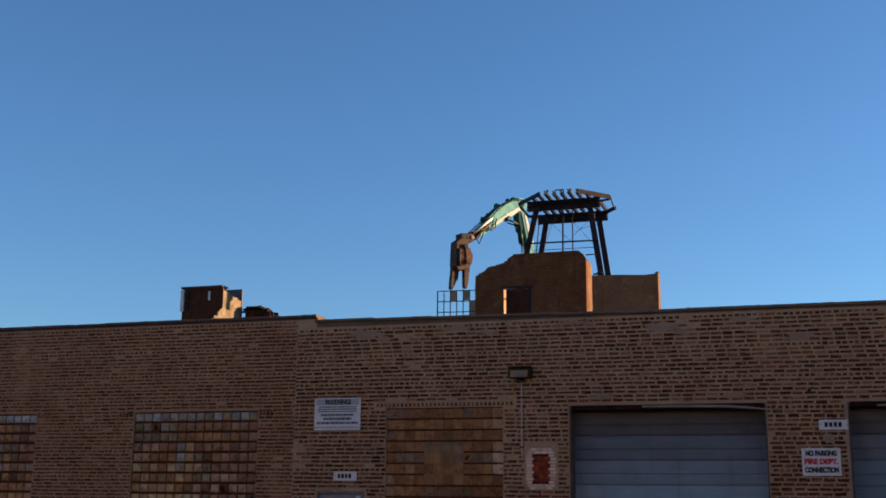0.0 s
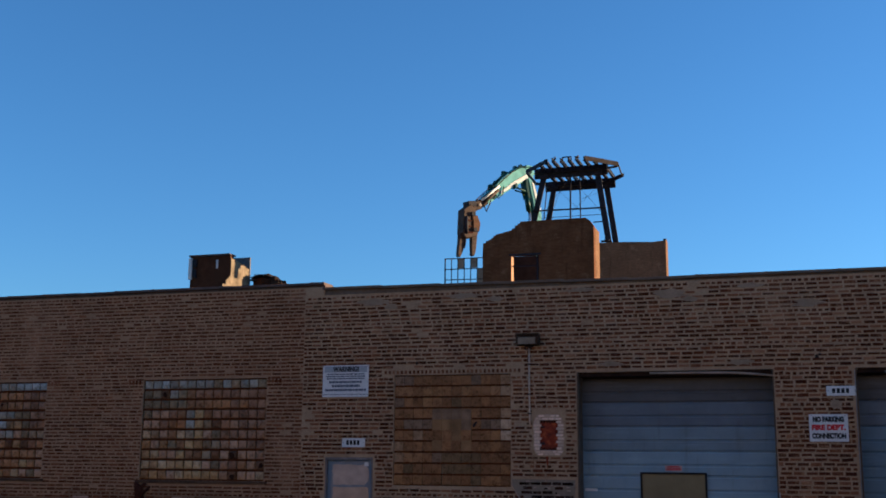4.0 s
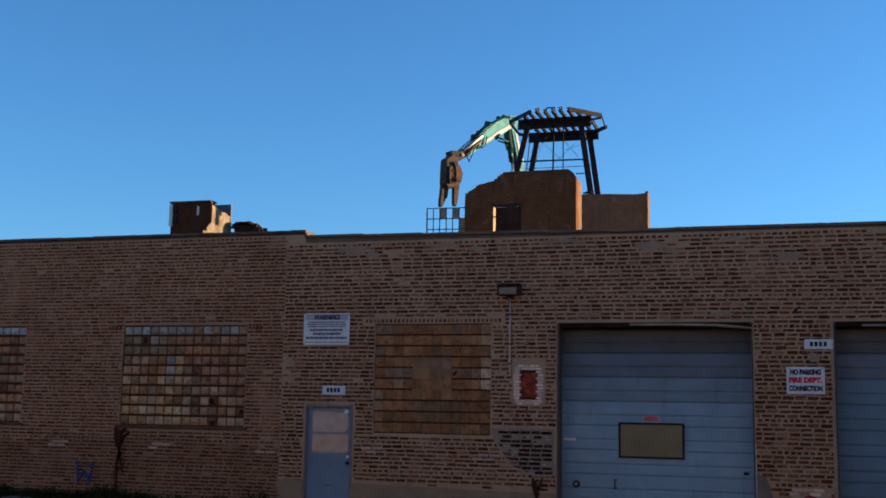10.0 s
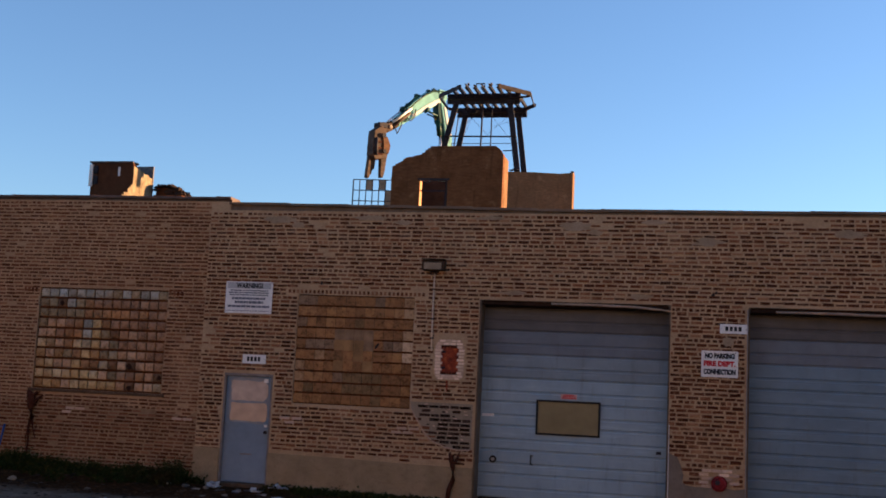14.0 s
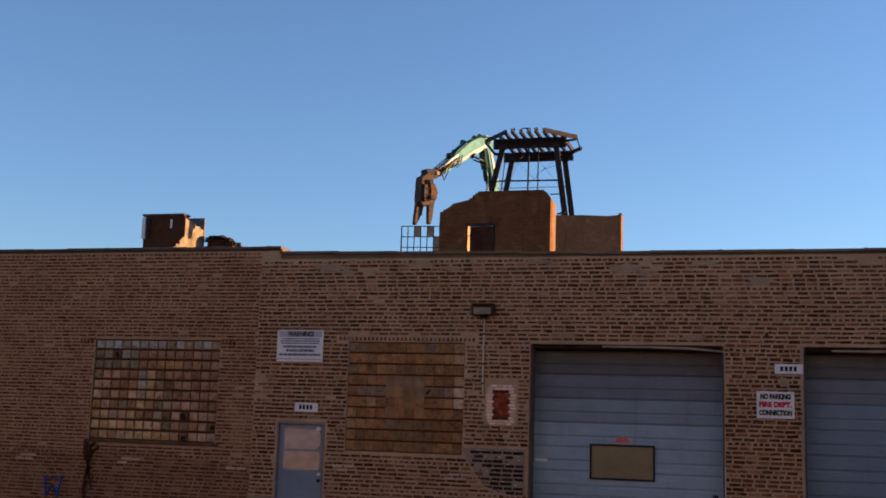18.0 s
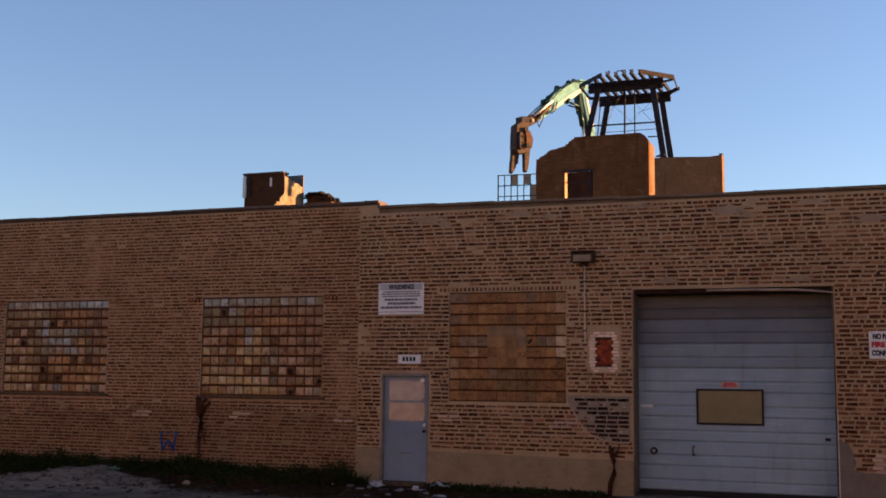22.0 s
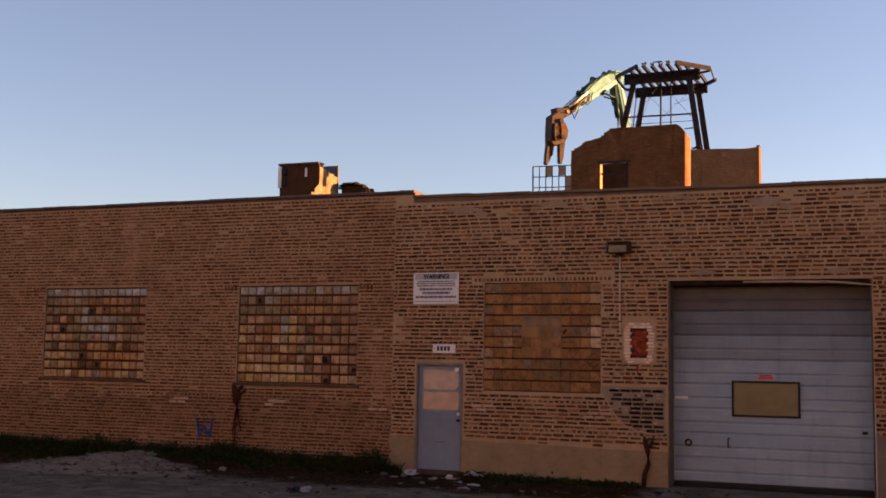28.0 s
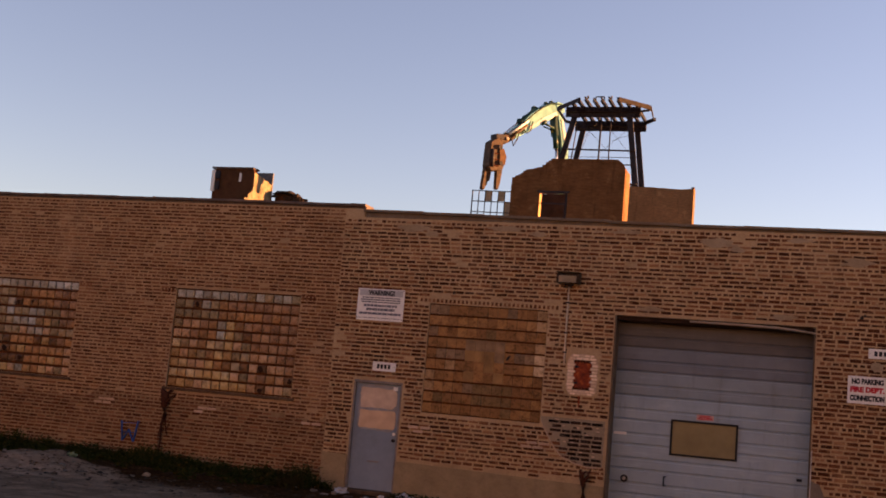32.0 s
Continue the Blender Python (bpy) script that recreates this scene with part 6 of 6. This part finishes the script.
litter(-9.22, 16.05, 0.15, 6, (0.03, 0.028, 0.03), "dark crumpled wrapper on the gravel", "wrapper", squash=0.35)
litter(-12.22, 18.55, 0.07, 7, (0.24, 0.19, 0.14), "pale crumpled carton among the leaves", "carton")
litter(-14.0, 18.7, 0.09, 8, (0.10, 0.16, 0.1), "green bottle scrap beside the concrete heap", "bottle_scrap")
litter(-9.6, 19.45, 0.07, 10, (0.26, 0.23, 0.17), "small pale paper scrap at the edge of the weeds", "paper_scrap", squash=0.25)
rng = random.Random(18)
for i in range(11):  # trodden scraps before the door
    litter(-8.15 + rng.gauss(0, 0.42), 19.3 + rng.gauss(0, 0.22), rng.uniform(0.04, 0.11), 20 + i, rng.choice([(0.28, 0.26, 0.26), (0.18, 0.16, 0.15), (0.06, 0.05, 0.05)]), "trodden paper scrap before the entrance door", "paper_scrap", squash=0.18)
rng = random.Random(17)
M_RUBBLE = plain("broken_concrete", (0.12, 0.105, 0.093), 0.95, 0, 0.3, 8)
for i in range(16):
    x, y = (-8.45 + rng.gauss(0, 0.42), 19.45 + rng.gauss(0, 0.2)) if i < 5 else (rng.uniform(-16.5, -13), rng.uniform(17.2, 18.4))
    s = rng.uniform(0.025, 0.06)
    b = box(-s, s, -s * 0.8, s * 0.8, -s * 0.5, s * 0.5, s * 0.25)
    b.transform(pose(x, min(y, 19.85), ground_height(x, y) + s * 0.35, rng.uniform(-20, 20), rng.uniform(-20, 20), rng.uniform(0, 90)))
    tagged(part("rubble_chunk", b, M_RUBBLE), "lump of broken grey concrete on the ground", "rubble", group="rubble chunks")

# ---- unseen wall added behind the camera: bounces evening sun onto the front, blocks low sky ----
bounce_brick = mortar_material("bounce_wall_brick", (0.36, 0.28, 0.2), (0.48, 0.39, 0.29))
tagged(part("wall_opposite", box(-110, 60, -8.4, -8.0, -0.4, 8.5), bounce_brick), "unseen plain brick wall added to bounce warm light", "wall", kind="structure")

# ---- bricks: the stretch round the entrance as single pieces, the rest joined ----
def lay_bricks(wall, x0, x1, z0, z1, face_y, course, pitch, fill, holes, mat, near, seed, keep, swell=lambda x, z: 1.0):
    """Common bond: stretchers, with a header course every seventh. near: the stretch (x, x, z, z) laid as single bricks."""
    rng = random.Random(seed)
    shared = {}
    verts, faces = [], []
    singles = 0
    n = int((z1 - z0) / course)
    for j in range(n):
        z = z0 + j * course
        head = j % 7 == 3
        w = pitch / 2 if head else pitch
        x = x0 - rng.uniform(0, w)
        while x < x1:
            bw = w - (0.024 if head else 0.022)
            xa, xb = x + rng.uniform(-0.007, 0.006), x + bw + rng.uniform(-0.009, 0.010)
            x += w + rng.uniform(-0.008, 0.008)
            xa, xb = max(xa, x0 + 0.004), min(xb, x1 - 0.004)
            zc = z + course * 0.5 + rng.uniform(-0.004, 0.004) + 0.009 * noise.noise(Vector((x * 0.45, j * 0.21, seed)))  # courses that wander
            hh = course * fill * swell(x, z) * rng.uniform(0.74, 1.16) / 2
            if xb - xa < 0.04:
                continue
            blocked = False
            for h in holes:
                if h[2] - 0.012 < zc + hh and zc - hh < h[3] + 0.012:
                    if xa >= h[0] - 0.02 and xb <= h[1] + 0.02:
                        blocked = True
                    elif xa < h[0] < xb:
                        xb = h[0] - 0.012
                    elif xa < h[1] < xb:
                        xa = h[1] + 0.012
            if blocked or xb - xa < 0.04 or not keep((xa + xb) / 2, zc, rng):
                continue
            proud = rng.uniform(0.006, 0.014)
            if near[0] < xa < near[1] and near[2] < zc < near[3] and singles < 300:
                key = "h" if head else "s"
                if key not in shared:
                    me = bpy.data.meshes.new("brick")
                    sx, sz, r = bw / 2, course * fill * 0.92 / 2, 0.004
                    v = [(-sx, 0.03, -sz), (sx, 0.03, -sz), (sx, 0.03, sz), (-sx, 0.03, sz), (-sx, r, -sz), (sx, r, -sz), (sx, r, sz), (-sx, r, sz), (-sx + r, 0, -sz + r), (sx - r, 0, -sz + r), (sx - r, 0, sz - r), (-sx + r, 0, sz - r)]
                    f = [(8, 9, 10, 11)] + [(a + 4 * q, (a + 1) % 4 + 4 * q, (a + 1) % 4 + 4 * q + 4, a + 4 * q + 4) for q in (0, 1) for a in range(4)]
                    me.from_pydata(v, [], f)
                    me.materials.append(mat)
                    shared[key] = me
                ob = new("brick", shared[key])
                ob.parent = wall
                ob.matrix_local = Matrix.Translation(((xa + xb) / 2, face_y - proud, zc)) @ Euler((rng.gauss(0, 0.012), rng.gauss(0, 0.008), rng.gauss(0, 0.01))).to_matrix().to_4x4() @ Matrix.Diagonal(((xb - xa) / bw, 1, rng.uniform(0.9, 1.08), 1))
                singles += 1
                continue
            k = len(verts)
            y0, r = face_y - proud, 0.006
            tilt, ty = rng.gauss(0, 0.0028), rng.gauss(0, 0.0015)
            verts += [(xa, face_y + 0.01, zc - hh), (xb, face_y + 0.01, zc - hh), (xb, face_y + 0.01, zc + hh), (xa, face_y + 0.01, zc + hh),
                      (xa + r, y0 - ty, zc - hh + r * 0.7 - tilt), (xb - r, y0 + ty, zc - hh + r * 0.7 + tilt), (xb - r, y0 + ty, zc + hh - r * 0.7 + tilt), (xa + r, y0 - ty, zc + hh - r * 0.7 - tilt)]
            faces += [(k + 4, k + 5, k + 6, k + 7), (k, k + 1, k + 5, k + 4), (k + 1, k + 2, k + 6, k + 5), (k + 2, k + 3, k + 7, k + 6), (k + 3, k, k + 4, k + 7)]
    me = bpy.data.meshes.new("brickwork")
    me.from_pydata(verts, [], faces)
    me.materials.append(mat)
    ob = new("brickwork", me)
    ob.parent = wall
    tagged(ob, "rows of weathered bricks", kind="stuff")
    return len(faces) // 5


def keep_right(x, z, rng):
    parge = noise.noise(Vector((x * 0.9, 5, z * 1.6))) + (0.34 if z > 4.98 else 0.1 if z > 4.8 else 0.0) + (0.30 if 3.6 < z < 3.9 and x > -5.2 else 0.0)
    if z > 5.19 or (z < 0.62 and x < GAR1[0]) or (x > GAR1[1] and x < GAR2[0] and z < 0.98 and (x < -0.30 or z < 0.53)):
        return False
    if -5.2 < x < GAR1[0] and 0.86 < z < 1.70 and z > 0.88 + 0.75 * max(0.0, (-4.45 - x) / 0.75) ** 1.6:
        return False
    if -5.2 < x < GAR1[0] and 1.7 < z < 3.35:
        parge += 0.34
    if 0.02 < x < 0.6 and 0.42 < z < 0.82:
        return False
    return rng.random() > max(0.004, 2.2 * (parge - 0.55))


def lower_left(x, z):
    """Whether a brick belongs to the darker courses below the sills; their top edge steps up and down."""
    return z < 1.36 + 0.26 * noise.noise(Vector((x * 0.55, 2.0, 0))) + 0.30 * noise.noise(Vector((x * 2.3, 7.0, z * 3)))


def keep_left(x, z, rng):
    parge = noise.noise(Vector((x * 0.7, 9, z * 1.3)))
    return z < 5.345 and rng.random() > max(0.015, 2.0 * (parge - 0.6))


SURROUND = (VENT[0] - 0.13, VENT[1] + 0.13, VENT[2] - 0.09, VENT[3] + 0.16)
SOLDIER_3 = (WIN3[0] - 0.25, WIN3[1] + 0.25, WIN3[3] + 0.01, WIN3[3] + 0.12)
frames_r = [(WIN3[0], WIN3[1], WIN3[2], WIN3[3]), (DOOR[0] - 0.02, DOOR[1] + 0.02, -0.4, DOOR[3] + 0.02), SURROUND, SOLDIER_3, (GAR1[0], GAR1[1], -0.4, GAR1[3]), (GAR2[0] - 0.04, GAR2[1], -0.4, GAR2[3])]
lay_bricks(wall_right, JOG + 0.004, X1, 0.045, ROOF_R - 0.01, WR, 0.0765, 0.206, 0.62, frames_r, M_BRICK_R, (-9.4, -7.2, 2.1, 4.2), 1, keep_right,
           lambda x, z: (1.18 if x > GAR1[1] and z < 3.6 else 1.0) + 0.16 * noise.noise(Vector((x * 0.8, 3.0, z * 1.1))))  # thinner joints on the pier
frames_l = [(w[0] - 0.0, w[1] + 0.0, w[2] - 0.08, w[3]) for w in (WIN1, WIN2)]
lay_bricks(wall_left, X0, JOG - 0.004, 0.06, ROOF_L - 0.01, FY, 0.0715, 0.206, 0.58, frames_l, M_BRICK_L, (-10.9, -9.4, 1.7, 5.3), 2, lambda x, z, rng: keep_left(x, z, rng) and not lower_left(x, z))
# darker brick and mortar colours for the courses below the sills
M_BRICK_LOW = brick_material("low_dark_brick", [(0.0, (0.076, 0.028, 0.013)), (0.5, (0.115, 0.043, 0.020)), (0.85, (0.16, 0.066, 0.031)), (1.0, (0.24, 0.125, 0.064))], (0.255, 0.148, 0.078), 0.52, 0.78)
M_MORTAR_LOW = mortar_material("low_dark_mortar", (0.235, 0.136, 0.070), (0.36, 0.213, 0.112))
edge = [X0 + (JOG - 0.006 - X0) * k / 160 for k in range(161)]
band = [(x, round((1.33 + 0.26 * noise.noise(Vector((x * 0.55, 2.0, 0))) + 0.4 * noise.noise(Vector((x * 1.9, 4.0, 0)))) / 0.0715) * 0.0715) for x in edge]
part("old_courses", prism([(X0, -0.35), (JOG - 0.006, -0.35)] + band[::-1], FY - 0.002, FY + 0.02), M_MORTAR_LOW, wall_left, "darker brick courses below the sills")
lay_bricks(wall_left, X0, JOG - 0.004, 0.06, 1.9, FY - 0.002, 0.0715, 0.206, 0.62, frames_l, M_BRICK_LOW, (0, 0, 0, 0), 2, lambda x, z, rng: keep_left(x, z, rng) and lower_left(x, z))
sc = soldier_course("soldier_course", WIN3[0] - 0.2, WIN3[1] + 0.2, WIN3[3] + 0.025, WR, M_BRICK_L, 0.082, 0.062)
sc.parent = wall_right
for xs_ in ((WIN1[0] - 0.35, WIN1[0] - 0.03), (WIN1[1] + 0.03, WIN1[1] + 0.35), (WIN2[0] - 0.35, WIN2[0] - 0.03), (WIN2[1] + 0.03, WIN2[1] + 0.35)):
    sc = soldier_course("soldier_course", xs_[0], xs_[1], 3.50, FY - 0.006, M_BRICK_L, 0.082)
    sc.parent = wall_left
# cement smeared over the upper courses of the right-hand wall
M_SMEAR = mortar_material("smeared_cement", (0.27, 0.175, 0.10), (0.42, 0.285, 0.175))
rng = random.Random(44)
for xc, zc, rx, rz in ((-7.98, 5.02, 0.42, 0.09), (-7.62, 4.93, 0.16, 0.07), (-6.1, 5.08, 0.50, 0.07), (-5.55, 5.0, 0.22, 0.06), (-2.35, 4.96, 0.40, 0.10), (-1.95, 4.86, 0.18, 0.06), (0.02, 4.73, 0.34, 0.09), (-0.9, 5.06, 0.26, 0.06), (2.4, 4.9, 0.4, 0.09), (-3.9, 5.1, 0.35, 0.05), (-1.1, 3.72, 0.30, 0.06), (-3.4, 3.74, 0.34, 0.05), (0.4, 3.0, 0.12, 0.10)):
    rim = []
    for q in range(26):
        a = 6.2832 * q / 26
        f = 0.75 + 0.35 * noise.noise(Vector((xc * 3 + 1.3 * math.cos(a), zc * 3 + 1.3 * math.sin(a), 0.5))) + rng.uniform(-0.16, 0.16)
        rim.append((xc + rx * f * math.cos(a), zc + rz * f * math.sin(a)))
    part("cement_smear", prism(rim, WR - 0.0165, WR + 0.005), M_SMEAR, wall_right, "pale cement smeared over the bricks")
# a few whitewashed bricks
rng = random.Random(5)
for xw, zw, wall, yy in ((-14.66, 1.15, wall_left, FY), (-12.32, 1.15, wall_left, FY), (-9.92, 1.13, wall_left, FY), (-7.83, 1.19, wall_right, WR), (-5.55, 1.12, wall_right, WR)):
    for i in range(4):
        x, z = xw + 0.21 * (i % 2) + (0.1 if i > 1 else 0) + rng.uniform(-0.02, 0.02), zw + 0.074 * (i // 2)
        if rng.random() < 0.2:
            continue
        part("whitewashed_brick", box(x, x + 0.19, yy - 0.019, yy + 0.01, z - 0.022, z + 0.026, 0.004), M_PALE_DULL, wall)

# dark plates on the bricks put the shade of small holes into colour
for x, z, w, h in ((-7.09, 3.79, 0.04, 0.07), (0.10, 3.77, 0.07, 0.06), (0.16, 3.81, 0.05, 0.05)):
    part("broken_brick_hole", prism([(x, z), (x + w, z + 0.01), (x + w * 0.8, z + h), (x + w * 0.2, z + h * 0.9)], WR - 0.017, WR + 0.01), M_VOID, wall_right, "small dark plate standing for a hole in the brickwork")
